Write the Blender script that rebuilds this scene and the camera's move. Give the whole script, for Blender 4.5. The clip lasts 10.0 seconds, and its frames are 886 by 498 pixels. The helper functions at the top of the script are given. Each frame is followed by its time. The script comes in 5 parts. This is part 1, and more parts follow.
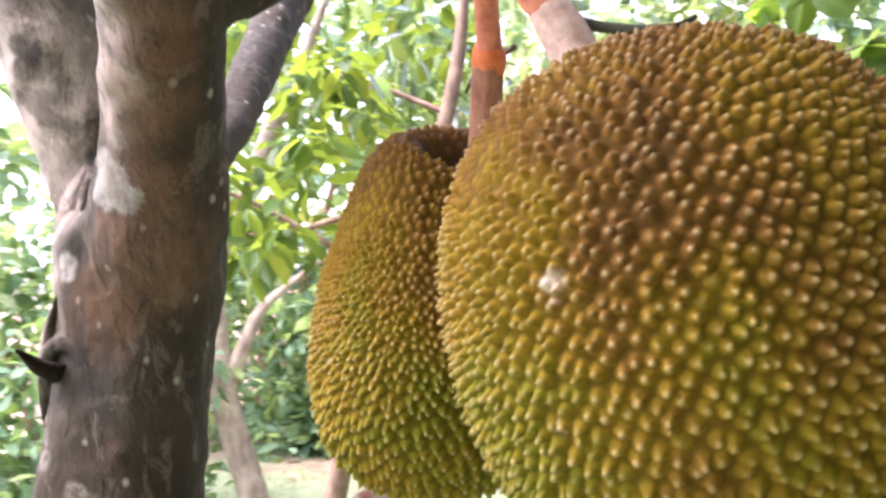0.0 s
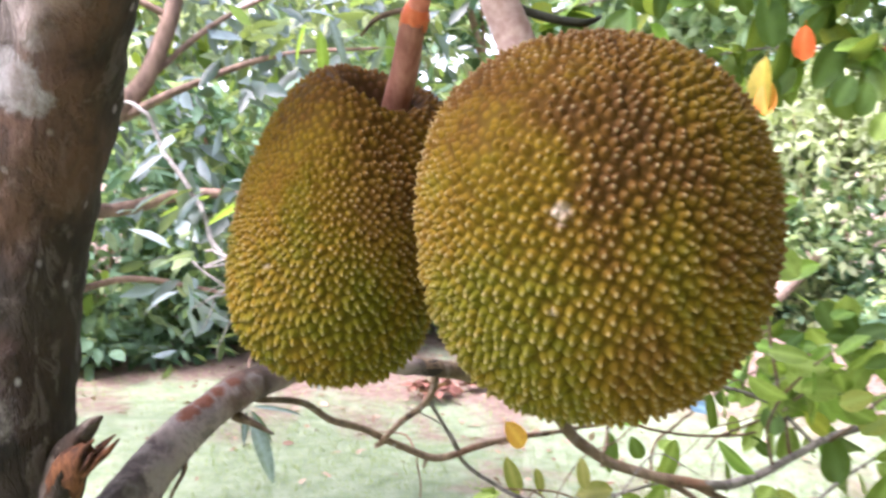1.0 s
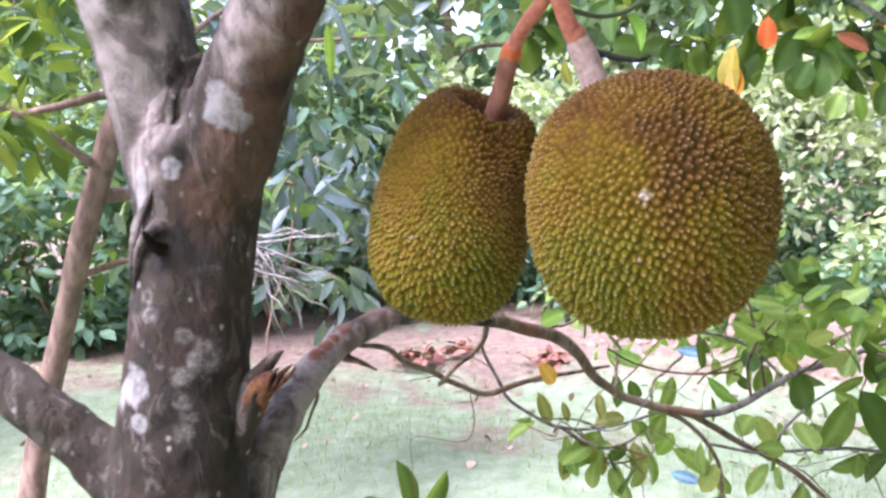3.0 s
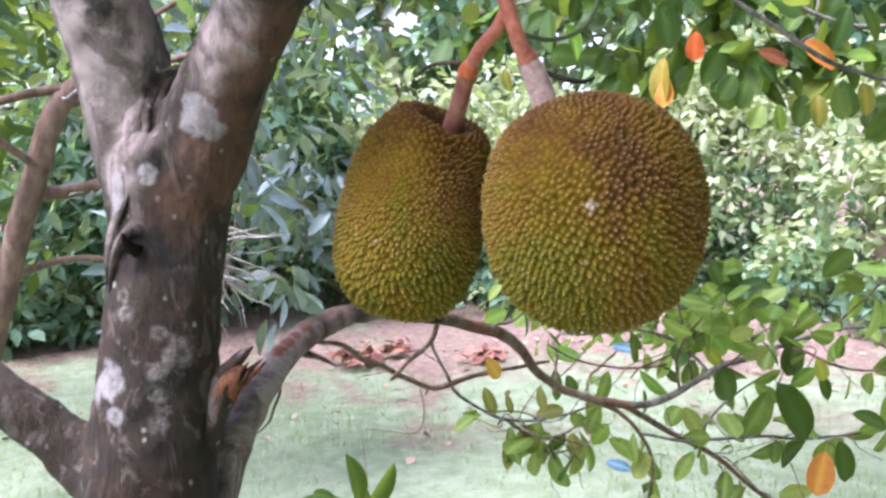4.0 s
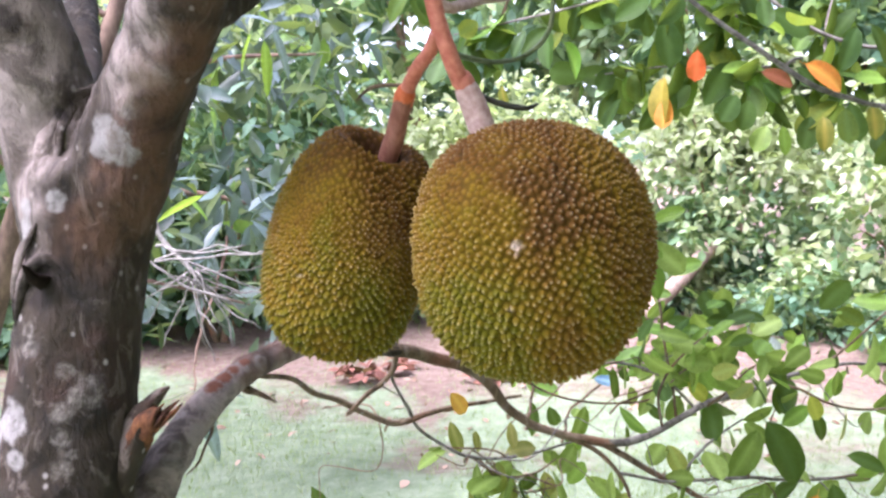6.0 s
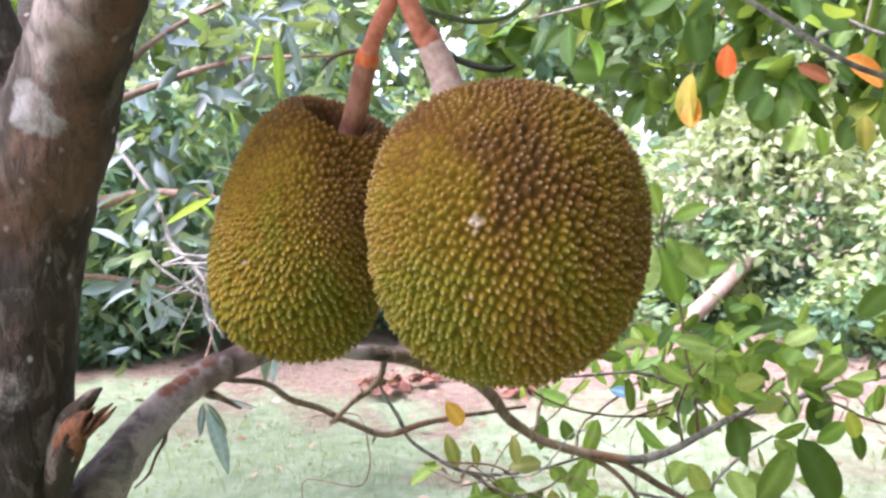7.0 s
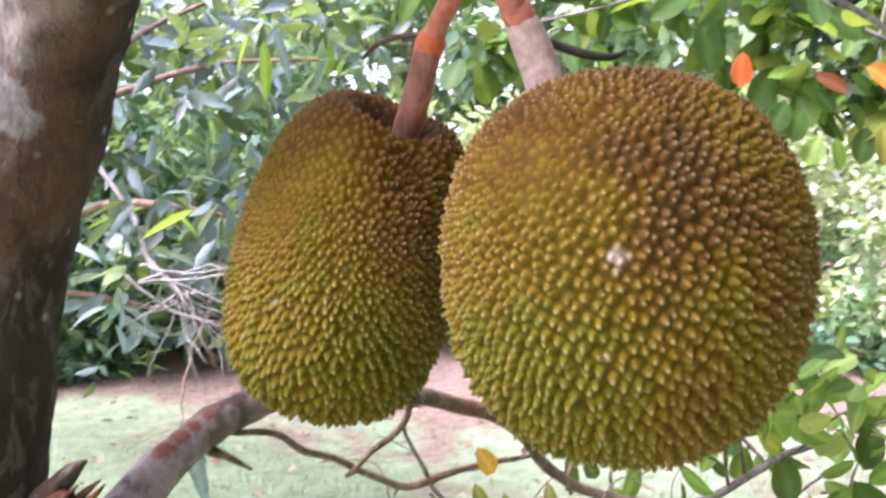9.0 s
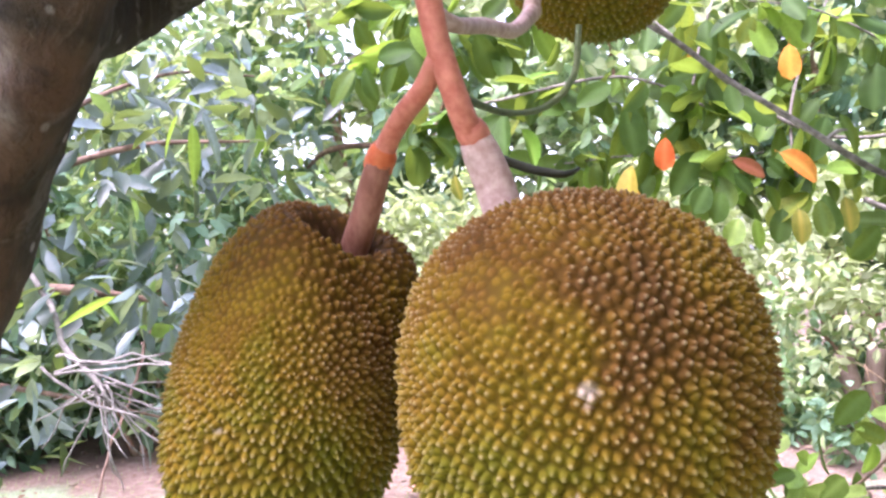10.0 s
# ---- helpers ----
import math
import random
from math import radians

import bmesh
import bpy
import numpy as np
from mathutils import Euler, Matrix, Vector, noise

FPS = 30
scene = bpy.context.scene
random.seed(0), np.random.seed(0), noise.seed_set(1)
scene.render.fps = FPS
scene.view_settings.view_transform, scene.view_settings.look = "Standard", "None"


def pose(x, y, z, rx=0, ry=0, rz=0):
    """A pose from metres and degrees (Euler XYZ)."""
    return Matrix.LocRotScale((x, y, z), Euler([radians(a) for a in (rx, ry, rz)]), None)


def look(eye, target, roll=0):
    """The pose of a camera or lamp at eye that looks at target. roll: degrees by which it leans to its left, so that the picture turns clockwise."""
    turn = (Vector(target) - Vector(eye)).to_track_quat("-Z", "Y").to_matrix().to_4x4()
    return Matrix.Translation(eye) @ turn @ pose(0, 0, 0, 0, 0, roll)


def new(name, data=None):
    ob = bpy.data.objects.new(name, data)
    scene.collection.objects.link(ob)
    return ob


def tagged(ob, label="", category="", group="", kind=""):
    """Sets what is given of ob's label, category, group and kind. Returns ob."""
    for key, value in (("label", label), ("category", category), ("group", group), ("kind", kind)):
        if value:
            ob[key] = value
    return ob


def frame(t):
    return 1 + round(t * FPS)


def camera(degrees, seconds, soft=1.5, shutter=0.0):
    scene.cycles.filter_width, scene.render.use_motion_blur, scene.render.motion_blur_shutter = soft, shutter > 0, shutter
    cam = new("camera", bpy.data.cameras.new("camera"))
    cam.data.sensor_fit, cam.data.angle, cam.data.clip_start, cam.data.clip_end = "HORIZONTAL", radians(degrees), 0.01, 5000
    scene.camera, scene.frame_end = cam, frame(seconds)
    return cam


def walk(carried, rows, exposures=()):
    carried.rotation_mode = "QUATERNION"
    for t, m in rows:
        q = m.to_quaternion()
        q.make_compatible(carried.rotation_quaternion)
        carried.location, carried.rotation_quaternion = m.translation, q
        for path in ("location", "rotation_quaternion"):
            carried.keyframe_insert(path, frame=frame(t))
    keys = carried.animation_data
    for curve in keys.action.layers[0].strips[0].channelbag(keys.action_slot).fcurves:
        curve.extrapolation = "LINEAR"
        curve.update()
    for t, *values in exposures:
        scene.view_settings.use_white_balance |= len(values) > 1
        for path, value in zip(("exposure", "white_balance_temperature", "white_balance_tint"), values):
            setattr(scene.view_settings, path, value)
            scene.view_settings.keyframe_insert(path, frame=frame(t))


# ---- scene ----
cam = camera(57.1, 10.0, soft=2.6, shutter=0.4)
PATH = [
    (0, (0.03, 0.019, 1.51), (-0.078, 2.015, 1.568), -4.4),
    (0.5, (-0.085, 0.007, 1.496), (0.194, 1.987, 1.464), -3.7),
    (1, (-0.171, -0.077, 1.525), (0.48, 1.805, 1.347), -0.9),
    (1.5, (-0.198, -0.13, 1.536), (0.56, 1.707, 1.313), -1.1),
    (2, (-0.168, -0.183, 1.544), (0.582, 1.654, 1.298), -0.8),
    (2.5, (-0.24, -0.226, 1.545), (0.475, 1.625, 1.297), -0.6),
    (2.7, (-0.315, -0.243, 1.547), (0.393, 1.612, 1.306), -1.6),
    (3.8, (-0.473, -0.33, 1.561), (0.382, 1.46, 1.312), -1.1),
    (4, (-0.463, -0.331, 1.565), (0.422, 1.446, 1.319), -1.1),
    (4.5, (-0.434, -0.354, 1.58), (0.468, 1.416, 1.353), -0.8),
    (5, (-0.416, -0.333, 1.572), (0.494, 1.435, 1.36), -0.5),
    (5.5, (-0.391, -0.327, 1.575), (0.516, 1.444, 1.372), -0.3),
    (5.7, (-0.369, -0.323, 1.584), (0.508, 1.462, 1.369), -0.2),
    (7, (-0.217, -0.229, 1.539), (0.545, 1.612, 1.36), -0.3),
    (7.5, (-0.171, -0.214, 1.503), (0.43, 1.686, 1.332), -0.5),
    (8, (-0.167, -0.166, 1.508), (0.341, 1.757, 1.298), -0.7),
    (8.5, (-0.195, -0.094, 1.535), (0.438, 1.792, 1.33), -0.5),
    (9, (-0.234, -0.027, 1.543), (0.596, 1.786, 1.39), 0.1),
    (9.5, (-0.256, 0.008, 1.585), (0.708, 1.76, 1.564), 0.2),
    (10, (-0.243, 0.002, 1.579), (0.749, 1.739, 1.601), -0.4),
]
EXPOSURE = [(0.0, 3.0, 6200, 29), (0.5, 2.95, 5850, 28), (1.0, 2.62, 5950, 28), (1.5, 2.64, 5700, 29), (2.5, 2.59, 5500, 31), (4.0, 2.2, 5500, 28), (5.5, 2.34, 5550, 28), (7.5, 2.49, 5800, 27), (8.2, 2.41, 5800, 27), (8.6, 2.6, 5780, 28), (9.0, 2.5, 5750, 31), (9.5, 2.64, 5750, 34), (10.0, 2.6, 5750, 37)]
walk(cam, [(t, look(eye, target, roll)) for t, eye, target, roll in PATH], exposures=EXPOSURE)

# ---- light ----
SUN_UP, SUN_TURN = 62.0, 262.0
world = bpy.data.worlds.new("sky")
scene.world = world
world.use_nodes = True
wn = world.node_tree
sky = wn.nodes.new("ShaderNodeTexSky")
sky.sky_type = "NISHITA"
sky.sun_disc = False
sky.sun_elevation, sky.sun_rotation = radians(SUN_UP), radians(SUN_TURN)
sky.dust_density, sky.ozone_density = 3.0, 1.0
haze = wn.nodes.new("ShaderNodeHueSaturation")
haze.inputs["Saturation"].default_value = 0.35
wn.links.new(sky.outputs["Color"], haze.inputs["Color"])
wn.links.new(haze.outputs["Color"], wn.nodes["Background"].inputs["Color"])
wn.nodes["Background"].inputs["Strength"].default_value = 0.15

sun_data = bpy.data.lights.new("sun", "SUN")
sun_data.energy, sun_data.angle, sun_data.color = 2.9, radians(36.0), (1.0, 0.95, 0.86)
sun = new("sun", sun_data)
_st, _su = radians(SUN_TURN), radians(SUN_UP)
SUN_WAY = Vector((math.sin(_st) * math.cos(_su), math.cos(_st) * math.cos(_su), math.sin(_su)))
sun.matrix_world = look(SUN_WAY * 30, (0, 0, 0))


# ---- materials ----
class Mat:
    """A node material with short helpers."""

    def __init__(self, name):
        self.m = bpy.data.materials.new(name)
        self.m.use_nodes = True
        self.t = self.m.node_tree
        self.b = self.t.nodes["Principled BSDF"]
        self.out = self.t.nodes["Material Output"]

    def node(self, kind, operation=None):
        n = self.t.nodes.new(kind)
        if operation:
            n.operation = operation
        return n

    def link(self, a, b):
        self.t.links.new(a, b)

    def coords(self, scale=(1, 1, 1)):
        c = self.node("ShaderNodeTexCoord")
        mp = self.node("ShaderNodeMapping")
        mp.inputs["Scale"].default_value = scale
        self.link(c.outputs["Object"], mp.inputs["Vector"])
        return mp.outputs["Vector"]

    def noise(self, scale, detail=4.0, rough=0.55, vec=None, warp=0.0):
        n = self.node("ShaderNodeTexNoise")
        n.inputs["Scale"].default_value, n.inputs["Detail"].default_value = scale, detail
        n.inputs["Roughness"].default_value, n.inputs["Distortion"].default_value = rough, warp
        self.link(vec if vec is not None else self.coords(), n.inputs["Vector"])
        return n.outputs["Fac"]

    def ramp(self, fac, stops):
        r = self.node("ShaderNodeValToRGB")
        while len(r.color_ramp.elements) < len(stops):
            r.color_ramp.elements.new(0.5)
        for e, (p, c) in zip(r.color_ramp.elements, stops):
            e.position = p
            e.color = (*c, 1) if not isinstance(c, float) else (c, c, c, 1)
        self.link(fac, r.inputs["Fac"])
        return r.outputs["Color"]

    def mix(self, fac, a, b, blend="MIX"):
        m = self.node("ShaderNodeMix")
        m.data_type, m.blend_type = "RGBA", blend
        for sock, v in ((m.inputs[0], fac), (m.inputs[6], a), (m.inputs[7], b)):
            if isinstance(v, tuple):
                sock.default_value = (*v, 1)
            elif isinstance(v, float):
                sock.default_value = v
            else:
                self.link(v, sock)
        return m.outputs[2]

    def math(self, op, a, b=0.0, c=0.0):
        m = self.node("ShaderNodeMath", operation=op)
        for sock, v in zip(m.inputs, (a, b, c)):
            if isinstance(v, (int, float)):
                sock.default_value = v
            else:
                self.link(v, sock)
        return m.outputs[0]

    def span(self, v, lo, hi, a=0.0, b=1.0):
        m = self.node("ShaderNodeMapRange")
        m.interpolation_type = "SMOOTHSTEP"
        for i, x in enumerate((lo, hi, a, b)):
            m.inputs[i + 1].default_value = x
        self.link(v, m.inputs[0])
        return m.outputs[0]

    def attr(self, name):
        n = self.node("ShaderNodeAttribute")
        n.attribute_name = name
        return n.outputs["Fac"]

    def any_random(self):
        """Random by object and by loose piece."""
        a = self.node("ShaderNodeObjectInfo").outputs["Random"]
        b = self.node("ShaderNodeNewGeometry").outputs["Random Per Island"]
        return self.math("FRACT", self.math("ADD", a, b))

    def bump(self, height, strength, distance):
        n = self.node("ShaderNodeBump")
        n.inputs["Strength"].default_value, n.inputs["Distance"].default_value = strength, distance
        self.link(height, n.inputs["Height"])
        self.link(n.outputs["Normal"], self.b.inputs["Normal"])

    def spots(self, places, wobble=0.35, scale=60.0, edge=0.25, ring=False):
        """A mask of ragged round stains at (x, y, z, radius)."""
        pos = self.coords()
        rag = self.noise(scale, 5.0, 0.7)
        total = None
        for x, y, z, r in places:
            d = self.node("ShaderNodeVectorMath", operation="DISTANCE")
            d.inputs[1].default_value = (x, y, z)
            self.link(pos, d.inputs[0])
            near = self.math("DIVIDE", d.outputs["Value"], r)
            near = self.math("ADD", near, self.math("MULTIPLY", self.math("SUBTRACT", rag, 0.5), wobble * 6))
            m = self.span(near, 1.0 - edge, 1.0 + edge, 1.0, 0.0)
            if ring:
                m = self.math("MULTIPLY", m, self.span(near, 0.25, 0.75, 0.45, 1.0))
            total = m if total is None else self.math("MAXIMUM", total, m)
        return total

    def done(self, color=None, rough=0.7, spec=0.4):
        if isinstance(color, tuple):
            self.b.inputs["Base Color"].default_value = (*color, 1)
        elif color is not None:
            self.link(color, self.b.inputs["Base Color"])
        if isinstance(rough, float):
            self.b.inputs["Roughness"].default_value = rough
        else:
            self.link(rough, self.b.inputs["Roughness"])
        self.b.inputs["Specular IOR Level"].default_value = spec
        return self.m


def leaf_material(name, dark, light, extra=None, rough=0.35, glow=0.35, patchy=18.0, spec=0.5, lush=0.55):
    m = Mat(name)
    rnd = m.any_random()
    col = m.mix(m.span(rnd, 0.0, 1.0), dark, light)
    if extra is not None:
        col = m.mix(m.span(rnd, 0.9, 0.97), col, extra)
    blotch = m.noise(patchy, 3.0)
    col = m.mix(m.span(blotch, 0.35, 0.75, 0.0, 0.5), col, tuple(0.5 * c for c in dark))
    vein = m.attr("vein")
    col = m.mix(m.math("MULTIPLY", vein, 0.5), col, tuple(min(1, 1.6 * c + 0.03) for c in light))
    m.done(col, rough, spec)
    m.bump(m.math("ADD", m.noise(90.0, 3.0), vein), 0.35, 0.002)
    lucent = m.node("ShaderNodeBsdfTranslucent")
    m.link(m.mix(lush, col, (0.32, 0.42, 0.04)), lucent.inputs["Color"])
    both = m.node("ShaderNodeMixShader")
    both.inputs[0].default_value = glow
    m.link(m.b.outputs[0], both.inputs[1])
    m.link(lucent.outputs[0], both.inputs[2])
    m.link(both.outputs[0], m.out.inputs["Surface"])
    return m.m


def rind_material():
    m = Mat("jackfruit rind")
    tip, rnd, latex, ripe = m.attr("tip"), m.attr("site"), m.attr("latex"), m.attr("ripe")
    big = m.noise(9.0, 3.0, 0.6)
    mid = m.noise(28.0, 4.0, 0.6)
    r = m.math("ADD", ripe, m.math("MULTIPLY", m.math("SUBTRACT", big, 0.5), 0.95))
    r = m.math("ADD", r, m.math("MULTIPLY", m.math("SUBTRACT", rnd, 0.5), 0.12))
    r = m.math("ADD", r, m.math("MULTIPLY", m.math("SUBTRACT", mid, 0.5), 0.45))
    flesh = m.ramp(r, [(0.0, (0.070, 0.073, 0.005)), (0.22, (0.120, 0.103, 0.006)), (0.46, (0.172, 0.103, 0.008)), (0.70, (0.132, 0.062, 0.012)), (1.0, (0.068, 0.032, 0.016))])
    # tip and groove pigment, exaggerated to paint glints and shade between the studs
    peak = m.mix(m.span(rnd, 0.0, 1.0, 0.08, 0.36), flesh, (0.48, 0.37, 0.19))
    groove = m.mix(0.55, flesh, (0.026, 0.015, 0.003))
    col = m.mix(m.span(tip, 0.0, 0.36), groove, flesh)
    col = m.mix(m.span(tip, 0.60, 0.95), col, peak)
    specks = m.span(m.noise(160.0, 2.0), 0.68, 0.76)
    col = m.mix(m.math("MULTIPLY", specks, 0.5), col, (0.05, 0.03, 0.012))
    col = m.mix(m.math("MULTIPLY", latex, 0.6), col, (0.66, 0.54, 0.48))
    m.done(col, m.math("SUBTRACT", m.span(mid, 0.3, 0.7, 0.62, 0.72), m.math("MULTIPLY", m.span(tip, 0.55, 1.0), 0.18)), 0.2)
    m.link(m.span(tip, 0.3, 0.95, 0.04, 0.22), m.b.inputs["Specular IOR Level"])
    m.bump(m.noise(420.0, 3.0), 0.25, 0.001)
    return m.m


def bark_material(name, lichens=(), scars=(), ruddy=(), tone=1.0, pale=(), knots_shade=(), faint=()):
    m = Mat(name)
    long = m.coords((1, 1, 0.42))
    big, mid, fine = m.noise(6.0, 4.0, 0.6), m.noise(34.0, 6.0, 0.68, long, 0.8), m.noise(150.0, 6.0, 0.72, long)
    patch = m.noise(30.0, 6.0, 0.72, m.coords((1, 1, 0.5)), 0.9)
    col = m.ramp(mid, [(0.28, (0.013 * tone, 0.008 * tone, 0.0045 * tone)), (0.48, (0.058 * tone, 0.037 * tone, 0.020 * tone)), (0.62, (0.095 * tone, 0.067 * tone, 0.041 * tone)), (0.78, (0.215 * tone, 0.165 * tone, 0.122 * tone))])
    col = m.mix(m.span(big, 0.47, 0.64, 0.0, 0.55), col, (0.145 * tone, 0.102 * tone, 0.068 * tone))
    col = m.mix(m.span(m.noise(9.0, 3.0), 0.50, 0.68, 0.0, 0.7), col, (0.100 * tone, 0.042 * tone, 0.023 * tone))
    col = m.mix(m.span(fine, 0.48, 0.70, 0.0, 0.7), col, (0.018 * tone, 0.011 * tone, 0.009 * tone))
    col = m.mix(m.span(patch, 0.53, 0.62, 0.0, 0.5), col, (0.40 * min(tone, 0.6), 0.32 * min(tone, 0.6), 0.27 * min(tone, 0.6)))
    dots = m.node("ShaderNodeTexVoronoi")
    dots.inputs["Scale"].default_value = 55.0
    m.link(m.coords((1, 1, 0.8)), dots.inputs["Vector"])
    seed_dot = m.node("ShaderNodeSeparateColor")
    m.link(dots.outputs["Color"], seed_dot.inputs[0])
    fleck = m.math("MULTIPLY", m.span(dots.outputs["Distance"], 0.10, 0.26, 1.0, 0.0), m.span(m.math("ADD", seed_dot.outputs[0], m.noise(6.0)), 1.24, 1.3))
    col = m.mix(m.math("MULTIPLY", fleck, 0.75), col, (0.36, 0.32, 0.30))
    if pale:
        # mottled pale bark, doubling as the painted lit side of the trunk
        pale_lit = m.math("MULTIPLY", m.spots(pale, 0.35, 12.0, 0.7), m.span(m.noise(21.0, 7.0, 0.78, m.coords((1, 1, 0.62)), 0.6), 0.40, 0.57, 0.28, 0.92))
        col = m.mix(pale_lit, col, (0.35, 0.277, 0.252))
    if ruddy:
        col = m.mix(m.math("MULTIPLY", m.spots(ruddy, 0.35, 14.0, 0.6), m.span(mid, 0.25, 0.6, 0.2, 0.62)), col, (0.17, 0.085, 0.052))
    if lichens:
        crusty = m.span(m.noise(70.0, 5.0, 0.7), 0.30, 0.60, 0.35, 0.85)
        col = m.mix(m.math("MULTIPLY", m.spots(lichens, 0.26, 55.0, 0.28, False), crusty), col, (0.30, 0.275, 0.265))
    if faint:
        col = m.mix(m.math("MULTIPLY", m.spots(faint, 0.30, 55.0, 0.35, True), m.span(m.noise(70.0, 5.0, 0.75), 0.38, 0.62, 0.10, 0.60)), col, (0.30, 0.265, 0.235))
    if knots_shade:
        col = m.mix(m.math("MULTIPLY", m.spots(knots_shade, 0.45, 50.0, 0.5), 0.85), col, (0.016, 0.010, 0.008))
    if scars:
        col = m.mix(m.spots(scars, 0.45, 45.0, 0.3), col, m.mix(m.noise(60.0), (0.085, 0.029, 0.015), (0.25, 0.088, 0.044)))
    m.done(col, m.span(mid, 0.2, 0.8, 0.62, 0.9), 0.3)
    m.bump(m.math("ADD", m.math("MULTIPLY", mid, 1.0), m.math("ADD", m.math("MULTIPLY", fine, 0.6), m.math("MULTIPLY", patch, 0.5))), 0.9, 0.009)
    return m.m


def plain_material(name, lo, hi, scale=40.0, rough=0.65, spec=0.35, depth=0.002, stretch=(1, 1, 1)):
    m = Mat(name)
    n = m.noise(scale, 5.0, 0.65, m.coords(stretch))
    big = m.noise(scale * 0.2, 3.0)
    col = m.mix(m.span(n, 0.3, 0.7), lo, hi)
    col = m.mix(m.span(big, 0.4, 0.7, 0.0, 0.4), col, tuple(0.6 * c for c in lo))
    m.done(col, rough, spec)
    m.bump(n, 0.5, depth)
    return m.m


def ground_material():
    m = Mat("grass and litter")
    pos = m.coords()
    sep = m.node("ShaderNodeSeparateXYZ")
    m.link(pos, sep.inputs[0])
    # bare earth gathers towards the foot of the shrubs
    far = m.math("ADD", m.math("MULTIPLY", sep.outputs[0], 0.55), m.math("MULTIPLY", sep.outputs[1], 0.83))
    bare = m.math("ADD", m.span(far, 3.2, 6.2, -0.05, 0.24), m.noise(0.9, 5.0, 0.65, None, 0.8))
    grass = m.ramp(m.noise(7.0, 6.0, 0.7), [(0.3, (0.155, 0.205, 0.115)), (0.5, (0.24, 0.29, 0.19)), (0.72, (0.325, 0.365, 0.27))])
    grass = m.mix(m.span(m.noise(60.0, 3.0), 0.45, 0.7, 0.0, 0.4), grass, (0.15, 0.20, 0.09))
    earth = m.ramp(m.noise(14.0, 7.0, 0.75), [(0.3, (0.13, 0.083, 0.066)), (0.52, (0.235, 0.165, 0.136)), (0.75, (0.31, 0.25, 0.215))])
    m.done(m.mix(m.span(bare, 0.52, 0.72), grass, earth), 0.9, 0.15)
    m.bump(m.math("ADD", m.noise(30.0, 6.0, 0.7), m.noise(140.0, 3.0)), 0.8, 0.03)
    return m.m


LICHENS = [(-0.280, 0.681, 1.607, 0.023), (-0.268, 0.679, 1.594, 0.015), (-0.288, 0.687, 1.624, 0.014), (-0.292, 0.692, 1.598, 0.010), (-0.339, 0.717, 1.543, 0.011), (-0.340, 0.717, 1.535, 0.010), (-0.374, 0.757, 1.505, 0.017), (-0.373, 0.752, 1.530, 0.013), (-0.376, 0.770, 1.485, 0.013), (-0.398, 0.728, 1.288, 0.022), (-0.402, 0.745, 1.270, 0.018), (-0.394, 0.712, 1.248, 0.011), (-0.326, 0.706, 1.578, 0.006), (-0.328, 0.708, 1.590, 0.005), (-0.322, 0.705, 1.563, 0.005)]
FAINT = [(-0.200, 0.834, 1.235, 0.012), (-0.185, 0.806, 1.217, 0.014), (-0.173, 0.854, 1.258, 0.012), (-0.160, 0.831, 1.245, 0.014), (-0.139, 0.870, 1.273, 0.013), (-0.107, 0.887, 1.282, 0.012), (-0.070, 0.905, 1.283, 0.013), (-0.222, 0.785, 1.190, 0.013), (-0.211, 0.795, 1.207, 0.009), (-0.205, 0.797, 1.180, 0.012), (-0.373, 0.730, 1.392, 0.010), (-0.373, 0.726, 1.371, 0.010), (-0.317, 0.704, 1.320, 0.018), (-0.330, 0.703, 1.312, 0.011), (-0.346, 0.701, 1.269, 0.013), (-0.349, 0.700, 1.234, 0.013), (-0.344, 0.703, 1.300, 0.013), (-0.340, 0.708, 1.345, 0.010), (-0.355, 0.708, 1.215, 0.010), (-0.338, 0.700, 1.252, 0.009), (-0.412, 0.765, 1.757, 0.036), (-0.262, 0.667, 1.640, 0.010)]
SCARS = [(-0.407, 0.748, 1.214, 0.011), (-0.407, 0.740, 1.198, 0.012), (-0.407, 0.733, 1.184, 0.015), (-0.150, 0.855, 1.268, 0.012), (-0.135, 0.868, 1.276, 0.012), (-0.118, 0.880, 1.282, 0.010), (-0.100, 0.895, 1.288, 0.008)]
RUDDY = [(-0.232, 0.645, 1.655, 0.035), (-0.205, 0.61, 1.70, 0.03), (-0.195, 0.585, 1.77, 0.03), (-0.26, 0.682, 1.567, 0.045), (-0.245, 0.66, 1.60, 0.035), (-0.236, 0.688, 1.53, 0.05), (-0.30, 0.70, 1.50, 0.04), (-0.03, 0.95, 1.3, 0.035), (-0.09, 0.9, 1.275, 0.03)]
